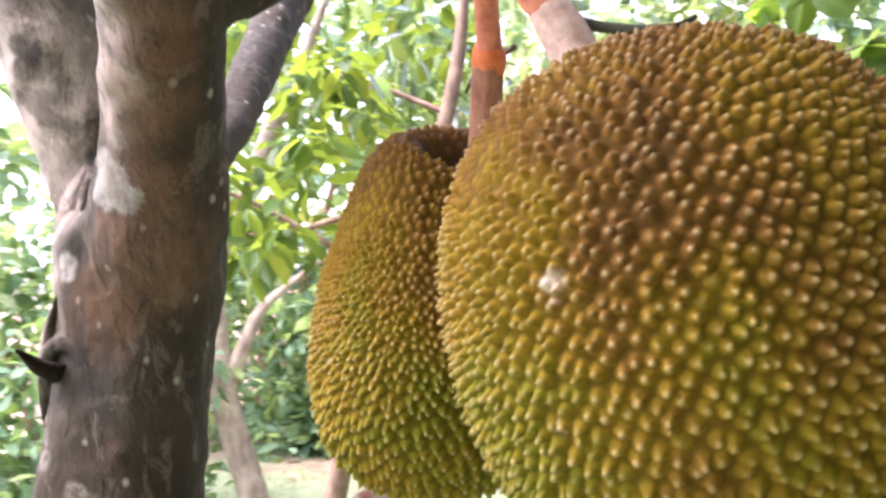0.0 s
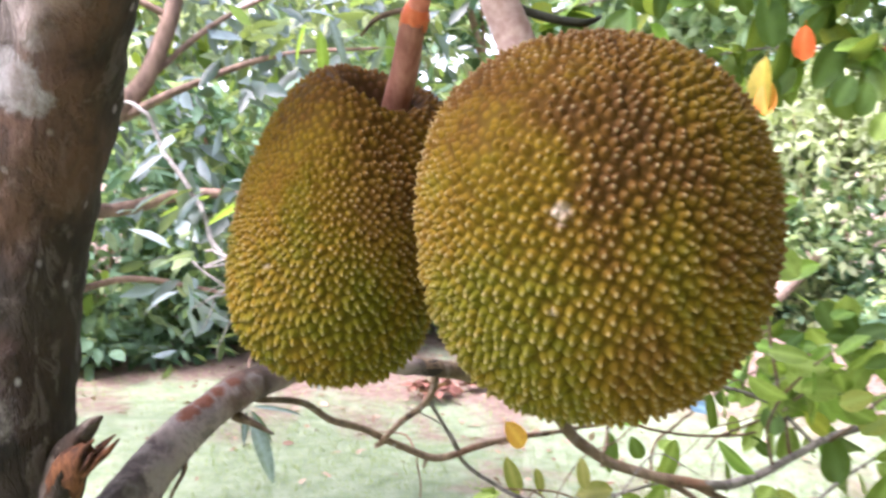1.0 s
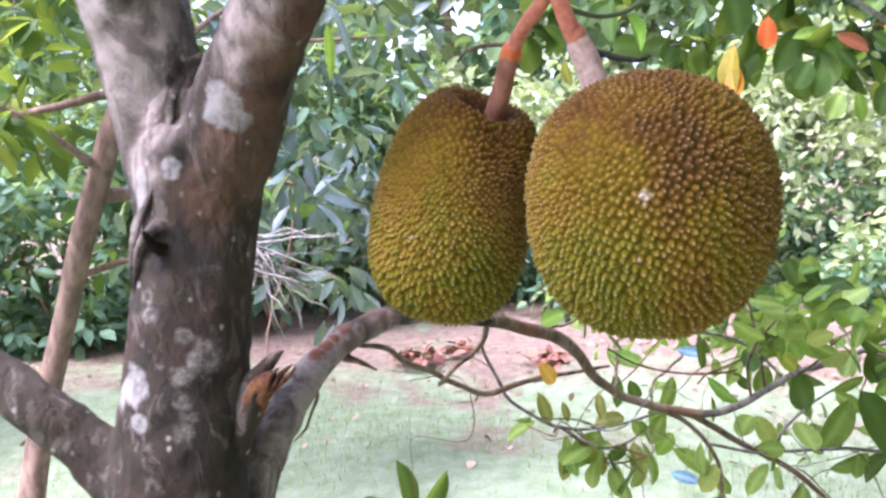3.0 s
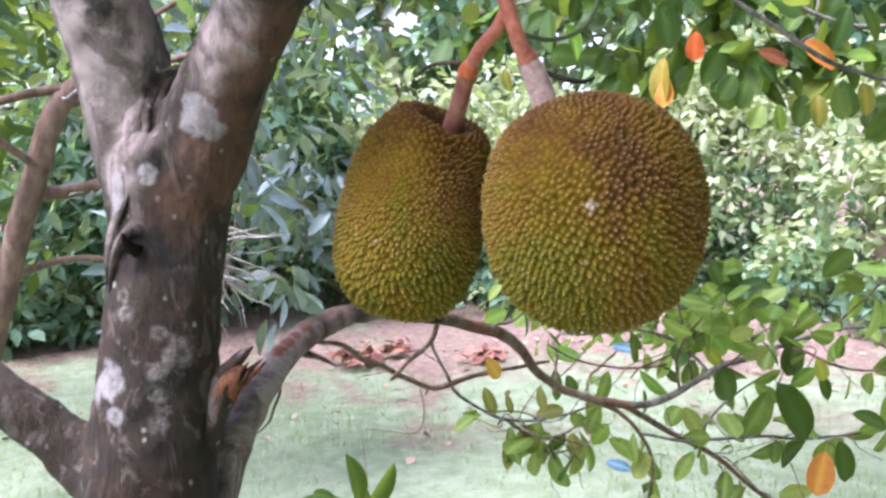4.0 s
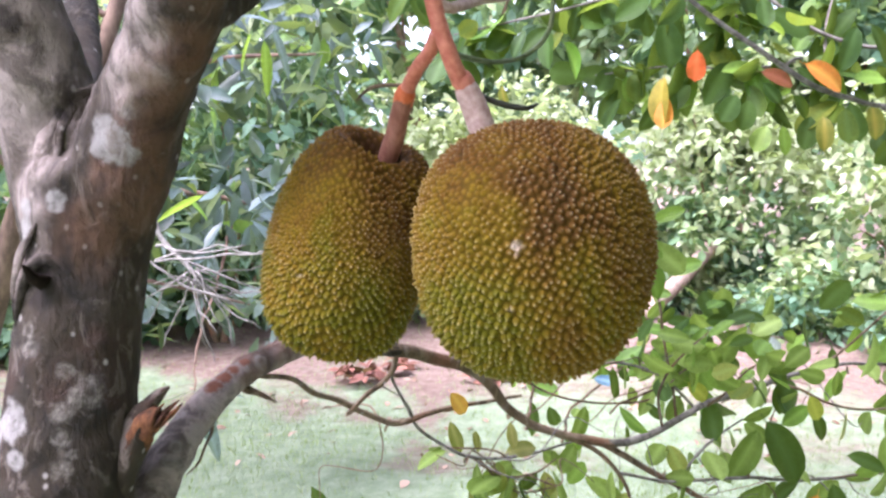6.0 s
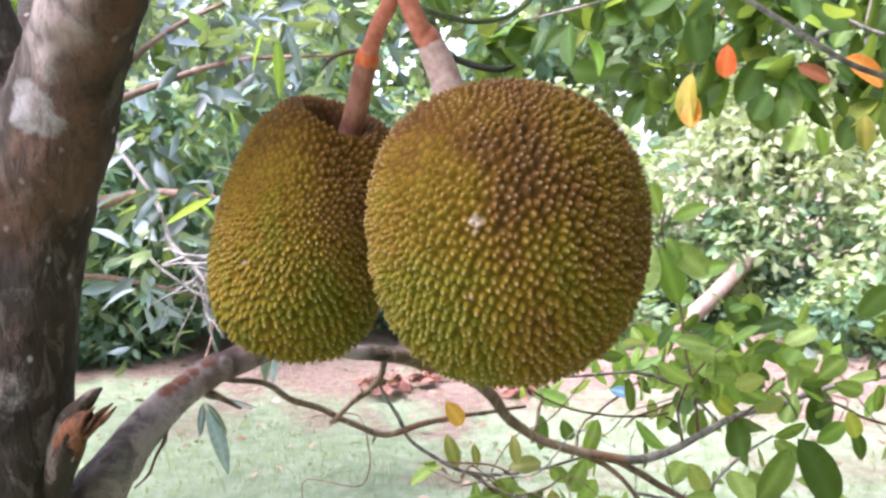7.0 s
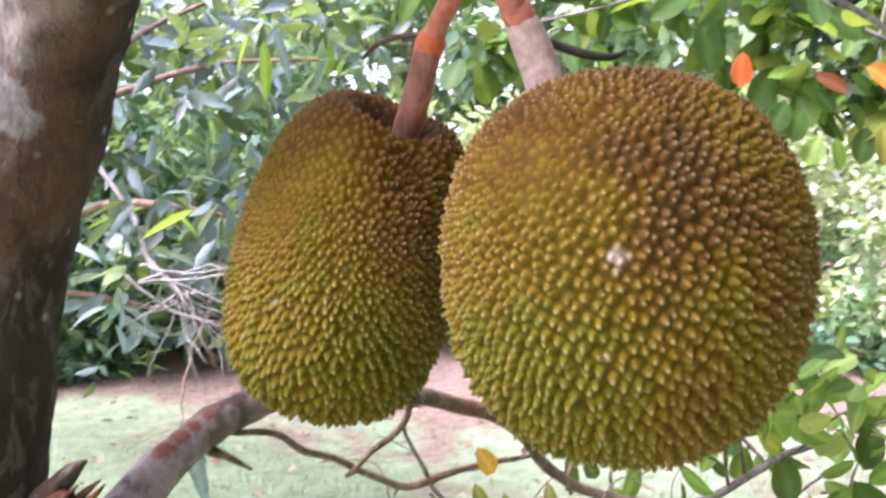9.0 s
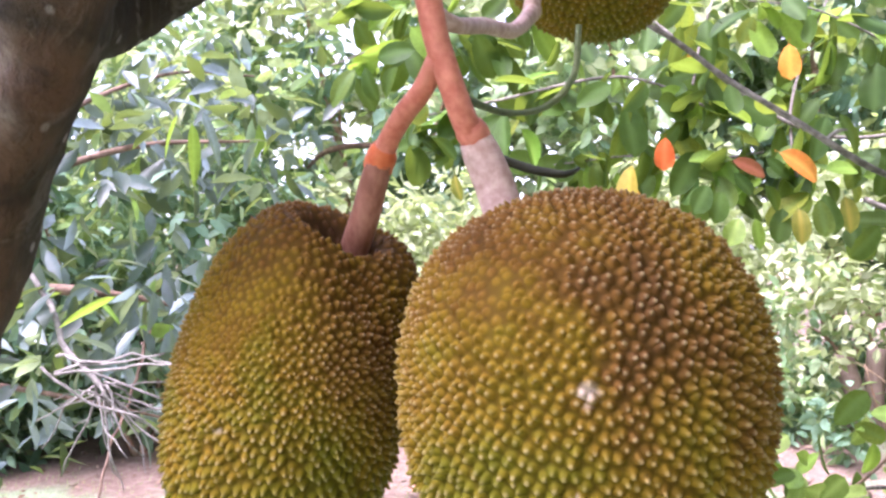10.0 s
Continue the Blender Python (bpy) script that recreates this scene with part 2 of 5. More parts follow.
# pale bark patches; those on the trunk's left also paint its lit side
PALE = [(-0.238, 0.612, 1.72, 0.021), (-0.24, 0.632, 1.675, 0.018), (-0.23, 0.585, 1.77, 0.022), (-0.22, 0.535, 1.86, 0.05), (-0.21, 0.50, 1.95, 0.07), (-0.2, 0.46, 2.1, 0.08), (-0.411, 0.758, 1.745, 0.085), (-0.4, 0.76, 1.86, 0.11), (-0.369, 0.746, 1.69, 0.06), (-0.397, 0.764, 1.64, 0.06), (-0.37, 0.745, 1.60, 0.04), (-0.381, 0.756, 1.54, 0.035), (-0.391, 0.747, 1.46, 0.03), (-0.276, 0.660, 1.665, 0.027), (-0.268, 0.645, 1.70, 0.029), (-0.255, 0.62, 1.75, 0.031), (-0.24, 0.58, 1.82, 0.036), (-0.212, 0.792, 1.19, 0.042), (-0.248, 0.772, 1.14, 0.036), (-0.26, 0.76, 1.09, 0.03), (-0.2, 0.80, 1.215, 0.044), (-0.15, 0.85, 1.24, 0.044), (-0.10, 0.88, 1.26, 0.04), (-0.02, 0.94, 1.275, 0.035), (0.06, 0.98, 1.28, 0.035), (0.13, 1.0, 1.265, 0.03), (-0.235, 0.785, 1.165, 0.026)]
# knot stains, plus dark spots that paint shade in crotches and the hollow
KNOTS_SHADE = [(-0.27, 0.73, 1.12, 0.03), (-0.262, 0.745, 1.2, 0.02), (-0.29, 0.72, 1.07, 0.04), (-0.384, 0.745, 1.749, 0.014), (-0.373, 0.745, 1.741, 0.012), (-0.39, 0.748, 1.735, 0.007), (-0.229, 0.581, 1.742, 0.006), (-0.231, 0.583, 1.752, 0.006), (-0.25, 0.599, 1.758, 0.006), (-0.33, 0.756, 1.64, 0.008), (-0.315, 0.755, 1.655, 0.01), (-0.356, 0.727, 1.452, 0.022), (-0.358, 0.73, 1.43, 0.016), (-0.368, 0.739, 1.445, 0.014), (-0.288, 0.716, 1.218, 0.014), (-0.274, 0.733, 1.182, 0.02), (-0.282, 0.724, 1.159, 0.02)]
MAT_RIND = rind_material()
MAT_BARK = bark_material("mottled bark", LICHENS, SCARS, RUDDY, 0.39, PALE, KNOTS_SHADE, FAINT)
MAT_BARK_DARK = bark_material("dark stub bark", tone=0.5)
MAT_TWIG = bark_material("twig bark", tone=2.1)
MAT_TWIG_PALE = plain_material("grey weathered twig", (0.09, 0.078, 0.066), (0.27, 0.24, 0.215), 70.0, 0.8, 0.25, 0.002, (1, 1, 1))
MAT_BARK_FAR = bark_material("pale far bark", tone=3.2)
MAT_BARK_RED = plain_material("reddish-brown smooth bark", (0.10, 0.062, 0.046), (0.26, 0.165, 0.125), 22.0, 0.75, 0.3, 0.004, (1, 1, 0.4))
MAT_STALK = plain_material("red-orange stalk", (0.40, 0.108, 0.068), (0.58, 0.21, 0.14), 90.0, 0.6)
MAT_STALK_PALE = plain_material("dusty pink stalk", (0.36, 0.215, 0.185), (0.58, 0.42, 0.375), 110.0, 0.7)
MAT_RING = plain_material("orange collar", (0.52, 0.10, 0.03), (0.70, 0.20, 0.07), 80.0, 0.6)
MAT_WOOD = plain_material("torn wood", (0.020, 0.009, 0.006), (0.19, 0.075, 0.030), 90.0, 0.85, 0.2, 0.008, (1, 1, 0.3))
MAT_LEAF = leaf_material("jackfruit leaf", (0.014, 0.042, 0.010), (0.046, 0.094, 0.016), (0.20, 0.22, 0.03), 0.5, 0.42, 18.0, 0.16)
MAT_LEAF_PALE = leaf_material("young jackfruit leaf", (0.135, 0.215, 0.036), (0.27, 0.36, 0.085), (0.40, 0.40, 0.10), 0.4, 0.48, 18.0, 0.3)
MAT_LEAF_ORANGE = leaf_material("withered orange leaf", (0.66, 0.16, 0.02), (0.80, 0.34, 0.045), None, 0.5, 0.4)
MAT_LEAF_BRIGHT = leaf_material("bright green leaf", (0.085, 0.20, 0.018), (0.20, 0.33, 0.045), None, 0.4, 0.5)
# bluish lightness in the base colour stands in for sky sheen
MAT_LEAF_BLUE = leaf_material("slender leaf with painted sky sheen", (0.016, 0.036, 0.032), (0.165, 0.22, 0.255), (0.20, 0.34, 0.06), 0.42, 0.3)
# pale copy of the shrub leaf: sunlight is put into its colour
MAT_LEAF_FAR = leaf_material("shrub leaf with painted sunlight", (0.14, 0.24, 0.12), (0.40, 0.51, 0.31), (0.54, 0.59, 0.40), 0.6, 0.5, 18.0, 0.22, 0.45)
MAT_GROUND = ground_material()
MAT_GRASS = leaf_material("grass blade", (0.18, 0.245, 0.125), (0.28, 0.345, 0.195), (0.36, 0.36, 0.255), 0.6, 0.5)
MAT_LITTER = leaf_material("dry fallen leaf", (0.16, 0.085, 0.06), (0.38, 0.26, 0.20), None, 0.8, 0.1)


# ---- building helpers ----
def mesh_of(name, verts, faces, material, smooth=True, attrs=None):
    me = bpy.data.meshes.new(name)
    me.from_pydata([tuple(v) for v in np.asarray(verts, float).tolist()], [], [tuple(f) for f in (faces.tolist() if isinstance(faces, np.ndarray) else faces)])
    me.materials.append(material)
    if smooth:
        me.polygons.foreach_set("use_smooth", np.ones(len(me.polygons), bool))
    for key, values in (attrs or {}).items():
        me.attributes.new(key, "FLOAT", "POINT").data.foreach_set("value", np.asarray(values, np.float32))
    me.update()
    return me


def thing(name, base, label, category, group="", kind=""):
    ob = new(name)
    ob.empty_display_size = 0.1
    ob.location = base
    return tagged(ob, label, category, group, kind)


def part(name, me, parent, label="", m=None):
    """A mesh in world places as a part under a thing or under a part."""
    ob = new(name, me)
    ob.parent = parent
    if parent.type == "EMPTY":
        ob.matrix_parent_inverse = Matrix.Translation(-parent.location)
    if m is not None:
        ob.matrix_basis = m
    return tagged(ob, label)


def spline(points, step):
    """Points with radii (x, y, z, r) resampled along a smooth curve."""
    p = np.asarray(points, float)
    p = np.vstack([2 * p[0] - p[1], p, 2 * p[-1] - p[-2]])
    out = []
    for i in range(1, len(p) - 2):
        n = max(2, int(np.linalg.norm(p[i + 1, :3] - p[i, :3]) / step))
        for k in range(n):
            t = k / n
            out.append(0.5 * (2 * p[i] + (p[i + 1] - p[i - 1]) * t + (2 * p[i - 1] - 5 * p[i] + 4 * p[i + 1] - p[i + 2]) * t * t + (3 * p[i] - p[i - 1] - 3 * p[i + 1] + p[i + 2]) * t ** 3))
    out.append(p[-2])
    out = np.array(out)
    out[:, 3] = np.maximum(out[:, 3], 0.0006)
    return out


def tube(points, sides=12, step=0.02, rough=0.06, seed=0, caps=True, bend=0.0):
    """Vertices and faces of a rough, closed, tapering stem."""
    c = spline(points, step)
    rng = np.random.default_rng(seed)
    verts, faces = [], []
    if bend:
        run = np.r_[0, np.cumsum(np.linalg.norm(np.diff(c[:, :3], axis=0), axis=1))]
        ease = np.minimum(1, np.minimum(run, run[-1] - run) / 0.06)
        for k in (14.0, 31.0, 63.0):
            off = rng.normal(0, 1, 3)[None, :] * np.sin(k * run + rng.uniform(0, 6.3))[:, None]
            c[:, :3] += bend * off * (ease * 14.0 / k)[:, None]
    way = np.gradient(c[:, :3], axis=0)
    way /= np.linalg.norm(way, axis=1)[:, None] + 1e-9
    side = np.cross(way[0], (0.3, 0.9, 0.2))
    a = np.arange(sides) / sides * 2 * math.pi
    lump = np.cumsum(rng.normal(0, 1, (len(c), sides)), axis=0)
    lump -= lump.mean(axis=0)
    lump = 0.5 * lump / (np.abs(lump).max() + 1e-9) + 0.5 * np.sin(3 * a[None, :] + np.linspace(0, 6, len(c))[:, None] + seed)
    for i, (x, y, z, r) in enumerate(c):
        side = side - way[i] * (side @ way[i])
        side /= np.linalg.norm(side) + 1e-9
        up = np.cross(way[i], side)
        rr = r * (1 + rough * lump[i])
        verts.append(np.array([x, y, z]) + rr[:, None] * (np.cos(a)[:, None] * side + np.sin(a)[:, None] * up))
    verts = np.vstack(verts)
    for i in range(len(c) - 1):
        for k in range(sides):
            n = (k + 1) % sides
            faces.append((i * sides + k, i * sides + n, (i + 1) * sides + n, (i + 1) * sides + k))
    if caps:
        faces.append(tuple(range(sides - 1, -1, -1)))
        faces.append(tuple(range(len(verts) - sides, len(verts))))
    return verts, faces


def merged(pieces):
    verts, faces, n = [], [], 0
    for v, f in pieces:
        verts.append(v)
        faces += [tuple(i + n for i in q) for q in f]
        n += len(v)
    return np.vstack(verts), faces


def stem(name, points, parent, material, label="", sides=10, step=0.02, rough=0.08, seed=0, bend=0.0):
    v, f = tube(points, sides, step, rough, seed, True, bend)
    return part(name, mesh_of(name, v, f, material), parent, label)


def leaf_shape(length, width, belly=0.5, curl=0.15, fold=0.18, wave=0.0, rows=8, stalk=0.12, tip=1.0):
    """A leaf along +x with its face up (+z): stalk, folded blade, pointed or blunt tip. Returns vertices, faces and vein values."""
    verts, faces, vein = [], [], []
    s0 = stalk * length
    for i in range(rows + 1):
        t = i / rows
        w = 0.5 * width * (math.sin(math.pi * t ** (math.log(0.5) / math.log(belly))) ** (0.75 * tip) if 0 < t < 1 else 0.02)
        x = s0 + t * (length - s0)
        drop = -curl * length * t * t
        for j, s in enumerate((-1.0, -0.5, 0.0, 0.5, 1.0)):
            z = drop + fold * abs(s) * w + wave * w * math.sin(5 * t + 2.3 * s) * abs(s)
            verts.append((x, s * w, z))
            vein.append(1.0 if s == 0.0 else 0.25 * (i % 2) * abs(s))
    for i in range(rows):
        for j in range(4):
            a = i * 5 + j
            faces.append((a, a + 5, a + 6, a + 1))
    n = len(verts)
    r = 0.012 * width + 0.0006
    for x in (0.0, s0 + 0.04 * length):
        for k in range(3):
            verts.append((x, r * math.cos(2.1 * k), r * math.sin(2.1 * k) - 0.0005))
            vein.append(0.6)
    for k in range(3):
        m = (k + 1) % 3
        faces.append((n + k, n + m, n + 3 + m, n + 3 + k))
    return np.array(verts), faces, np.array(vein)


def leaf_simple(width, curl, fold):
    """A cheap unit-length leaf for dense foliage."""
    verts, faces = [], []
    for i, (t, w) in enumerate(((0.0, 0.03), (0.3, 0.85), (0.62, 0.95), (1.0, 0.02))):
        for s in (-1, 0, 1):
            verts.append((t, s * w * width * 0.5, -curl * t * t + fold * abs(s) * w * width * 0.5))
    for i in range(3):
        for j in range(2):
            a = i * 3 + j
            faces.append((a, a + 3, a + 4, a + 1))
    return np.array(verts), np.array(faces)


def leaf_pose(place, way, size=1.0, spin=0.0, up=(0, 0, 1)):
    """A leaf's pose: its stalk at place, pointing along way, face up, turned by spin degrees about its length."""
    x = Vector(way).normalized()
    y = Vector(up).cross(x)
    if y.length < 1e-3:
        y = Vector((0, 1, 0)).cross(x)
    y.normalize()
    m = Matrix((x, y, x.cross(y))).transposed().to_4x4()
    return Matrix.Translation(place) @ m @ pose(0, 0, 0, spin) @ Matrix.Scale(size, 4)


def foliage(name, places, ways, sizes, width, material, parent, label="", seed=0, curl=0.2, fold=0.25, tilt=0.8):
    """Many small leaves in one mesh of kind stuff."""
    rng = np.random.default_rng(seed)
    tv, tf = leaf_simple(width, curl, fold)
    n = len(places)
    x = ways / (np.linalg.norm(ways, axis=1)[:, None] + 1e-9)
    up = np.array([0, 0, 1.0]) + rng.normal(0, tilt, (n, 3))
    y = np.cross(up, x)
    y /= np.linalg.norm(y, axis=1)[:, None] + 1e-9
    z = np.cross(x, y)
    w = rng.uniform(0.75, 1.25, n)
    v = (tv[None, :, 0, None] * x[:, None] + tv[None, :, 1, None] * y[:, None] * w[:, None, None] + tv[None, :, 2, None] * z[:, None]) * sizes[:, None, None] + places[:, None]
    f = (tf[None] + (np.arange(n) * len(tv))[:, None, None]).reshape(-1, 4)
    ob = part(name, mesh_of(name, v.reshape(-1, 3), f, material), parent, label)
    ob["kind"] = "stuff"
    return ob


def sprays(rng, centres, per, reach, size, droop=0.35, spread=1.0):
    """Leaves that radiate from clump centres: places, ways and sizes."""
    n = len(centres) * per
    c = np.repeat(centres, per, axis=0)
    d = rng.normal(0, 1, (n, 3)) * np.array([1, 1, 0.8])
    d /= np.linalg.norm(d, axis=1)[:, None]
    places = c + d * reach * rng.uniform(0.1, 1.0, n)[:, None] * spread
    ways = d + np.array([0, 0, -droop]) + rng.normal(0, 0.3, (n, 3))
    return places, ways, rng.uniform(0.7, 1.25, n) * size


# ---- ground ----
def build_ground():
    rng = np.random.default_rng(3)
    n = 90
    a = np.linspace(-1, 1, n)
    g = np.sign(a) * (np.abs(a) * 14 + np.abs(a) ** 6 * 600)
    X, Y = np.meshgrid(g + 3, g + 4, indexing="ij")
    Z = 0.05 * np.sin(0.9 * X + 0.4) * np.sin(0.8 * Y) + 0.03 * np.sin(2.3 * X + 1.7 * Y)
    Z *= np.clip(40 / (np.hypot(X, Y) + 1), 0, 1)
    v = np.stack([X, Y, Z - 0.03], -1).reshape(-1, 3)
    i, j = np.meshgrid(np.arange(n - 1), np.arange(n - 1), indexing="ij")
    q = (i * n + j).ravel()
    ob = new("ground", mesh_of("ground", v, np.stack([q, q + n, q + n + 1, q + 1], -1), MAT_GROUND))
    tagged(ob, "pale green grass with patches of bare reddish earth", "ground", kind="structure")

    def height(x, y):
        return (0.05 * np.sin(0.9 * x + 0.4) * np.sin(0.8 * y) + 0.03 * np.sin(2.3 * x + 1.7 * y)) - 0.03

    # grass blades
    m = 95000
    x, y = rng.uniform(-3.5, 8.0, m), rng.uniform(0.8, 9.0, m)
    far = 0.55 * x + 0.83 * y
    keep = (rng.uniform(0, 1, m) > np.clip((far - 3.6) / 3.0, 0.0, 0.9)) & (np.sin(1.7 * x) * np.sin(1.3 * y + 1) + rng.normal(0, 0.5, m) > -0.6)
    x, y = x[keep], y[keep]
    m = len(x)
    base = np.stack([x, y, height(x, y)], -1)
    ang = rng.uniform(0, 6.3, m)
    h = rng.uniform(0.015, 0.05, m)
    side = np.stack([np.cos(ang), np.sin(ang), 0 * ang], -1) * 0.0024
    lean = np.stack([np.cos(ang + 1.5), np.sin(ang + 1.5), 0 * ang], -1) * (h * rng.uniform(0.3, 1.3, m))[:, None]
    mid = base + lean * 0.35 + np.array([0, 0, 1]) * (h * 0.6)[:, None]
    top = base + lean + np.array([0, 0, 1]) * h[:, None]
    v = np.stack([base - side, base + side, mid + side * 0.7, mid - side * 0.7, top], 1).reshape(-1, 3)
    k = np.arange(m) * 5
    f = [tuple(q) for q in np.stack([k, k + 1, k + 2, k + 3], -1).tolist()] + [tuple(q) for q in np.stack([k + 3, k + 2, k + 4], -1).tolist()]
    grass = new("grass", mesh_of("grass", v, f, MAT_GRASS))
    tagged(grass, "short pale green grass on uneven ground", "grass", kind="stuff")

    # fallen leaves
    m = 1900
    x, y = rng.uniform(-3.5, 8.0, m), rng.uniform(1.5, 9.0, m)
    far = 0.55 * x + 0.83 * y
    keep = rng.uniform(0, 1, m) < np.clip((far - 2.6) / 3.2, 0.06, 1.0)
    x, y = x[keep], y[keep]
    m = len(x)
    heap = thing("leaf_litter", (3, 5, 0), "dry brown and pink fallen leaves on bare earth", "leaf litter", kind="stuff")
    p = np.stack([x, y, height(x, y) + 0.012], -1)
    w = np.stack([rng.normal(0, 1, m), rng.normal(0, 1, m), rng.normal(0, 0.25, m)], -1)
    foliage("fallen_leaves", p, w, rng.uniform(0.04, 0.09, m), 0.5, MAT_LITTER, heap, seed=5, curl=0.25, tilt=0.35)


build_ground()


def build_heaps():
    rng = np.random.default_rng(15)
    red = leaf_material("reddish dry leaf", (0.13, 0.046, 0.035), (0.32, 0.13, 0.092), None, 0.8, 0.1)
    for i, (x, y, r, n) in enumerate(((1.60, 5.35, 0.20, 60), (2.45, 4.85, 0.16, 36), (1.95, 5.4, 0.14, 26))):
        heap = thing("leaf_heap", (x, y, 0.0), "small heap of reddish-brown dry leaves on the grass", "leaf heap", "heaps of dry leaves", "stuff")
        a, d = rng.uniform(0, 6.3, n), r * rng.uniform(0, 1, n) ** 0.7
        p = np.stack([x + d * np.cos(a), y + 0.7 * d * np.sin(a), 0.01 + 0.09 * (1 - d / r) * rng.uniform(0.2, 1, n)], -1)
        w = np.stack([rng.normal(0, 1, n), rng.normal(0, 1, n), rng.normal(0, 0.5, n)], -1)
        foliage("dry_leaves", p, w, rng.uniform(0.07, 0.14, n), 0.5, red, heap, seed=30 + i, curl=0.3, tilt=0.5)


build_heaps()


# ---- the jackfruit tree ----
tree = thing("jackfruit_tree", (-0.36, 0.8, 0.0), "forked jackfruit tree with mottled grey-brown bark and white lichen", "tree")

TRUNK = [(-0.4, 0.8, -0.1, 0.17), (-0.384, 0.7878, 0.25, 0.1226), (-0.367, 0.7712, 0.75, 0.0979), (-0.358, 0.764, 1.02, 0.0905), (-0.359, 0.765, 1.131, 0.0875), (-0.346, 0.766, 1.216, 0.0805), (-0.328, 0.775, 1.339, 0.0745), (-0.309, 0.7831, 1.461, 0.0725), (-0.298, 0.7814, 1.546, 0.0798), (-0.286, 0.7705, 1.585, 0.0699)]
LIMB_RIGHT = [(-0.298, 0.784, 1.5, 0.0637), (-0.27, 0.749, 1.57, 0.0628), (-0.2522, 0.7293, 1.62, 0.0573), (-0.2367, 0.6984, 1.669, 0.0519), (-0.2211, 0.6639, 1.708, 0.0502), (-0.2027, 0.6228, 1.769, 0.0489), (-0.185, 0.58, 1.86, 0.0491), (-0.17, 0.53, 2.0, 0.046), (-0.2, 0.42, 2.5, 0.038), (-0.3, 0.3, 3.1, 0.02)]
LIMB_LEFT = [(-0.318, 0.815, 1.47, 0.062), (-0.326, 0.822, 1.56, 0.066), (-0.338, 0.822, 1.623, 0.064), (-0.362, 0.805, 1.716, 0.060), (-0.383, 0.797, 1.785, 0.056), (-0.41, 0.80, 1.9, 0.053), (-0.50, 0.86, 2.3, 0.045), (-0.7, 0.95, 3.0, 0.02)]
LIMB_BACK = [(-0.3, 0.79, 1.5, 0.035), (-0.305, 0.93, 1.63, 0.031), (-0.295, 1.077, 1.727, 0.03), (-0.294, 1.195, 1.82, 0.034), (-0.296, 1.322, 1.917, 0.038), (-0.287, 1.44, 2.022, 0.042), (-0.218, 1.637, 2.259, 0.04), (-0.104, 1.883, 2.602, 0.028)]
LIMB_SIDE = [(-0.208, 0.64, 1.735, 0.03), (-0.153, 0.698, 1.776, 0.031), (-0.129, 0.706, 1.797, 0.031), (-0.092, 0.71, 1.828, 0.031), (-0.039, 0.725, 1.875, 0.03), (0.0, 0.77, 1.97, 0.029), (0.01, 0.8, 2.03, 0.028), (0.1, 0.75, 2.3, 0.024), (0.3, 0.7, 2.8, 0.012)]
LIMB_LOW = [(-0.352, 0.775, 1.05, 0.055), (-0.385, 0.785, 1.112, 0.047), (-0.424, 0.80, 1.161, 0.0405), (-0.455, 0.815, 1.196, 0.0365), (-0.489, 0.822, 1.232, 0.034), (-0.522, 0.83, 1.262, 0.0325), (-0.571, 0.86, 1.299, 0.031), (-0.9, 0.95, 1.5, 0.028), (-1.3, 1.1, 1.85, 0.016)]
BRANCH_LOW = [(-0.325, 0.79, 0.96, 0.058), (-0.283, 0.795, 1.075, 0.044), (-0.247, 0.805, 1.148, 0.0355), (-0.212, 0.818, 1.193, 0.0290), (-0.177, 0.845, 1.228, 0.0250), (-0.131, 0.88, 1.257, 0.0232), (-0.069, 0.93, 1.275, 0.0217), (0.0, 0.97, 1.285, 0.0195), (0.065, 0.995, 1.279, 0.0168), (0.126, 1.0, 1.265, 0.0140), (0.2, 1.02, 1.247, 0.0125)]


def build_trunk():
    pieces = [tube(p, 20, 0.02, 0.05, i) for i, p in enumerate((TRUNK, LIMB_RIGHT, LIMB_LEFT, LIMB_BACK, LIMB_SIDE, LIMB_LOW, BRANCH_LOW))]
    v, f = merged(pieces)
    ob = part("trunk", mesh_of("trunk", v, f, MAT_BARK), tree)
    mod = ob.modifiers.new("remesh", "REMESH")
    mod.mode, mod.voxel_size, mod.use_smooth_shade = "VOXEL", 0.0065, True
    mod = ob.modifiers.new("smooth", "SMOOTH")
    mod.factor, mod.iterations = 0.5, 6
    tex = bpy.data.textures.new("bark lumps", "CLOUDS")
    tex.noise_scale, tex.noise_depth = 0.035, 3
    mod = ob.modifiers.new("lumps", "DISPLACE")
    mod.texture, mod.strength, mod.mid_level, mod.texture_coords = tex, 0.010, 0.5, "LOCAL"
    return ob


trunk = build_trunk()


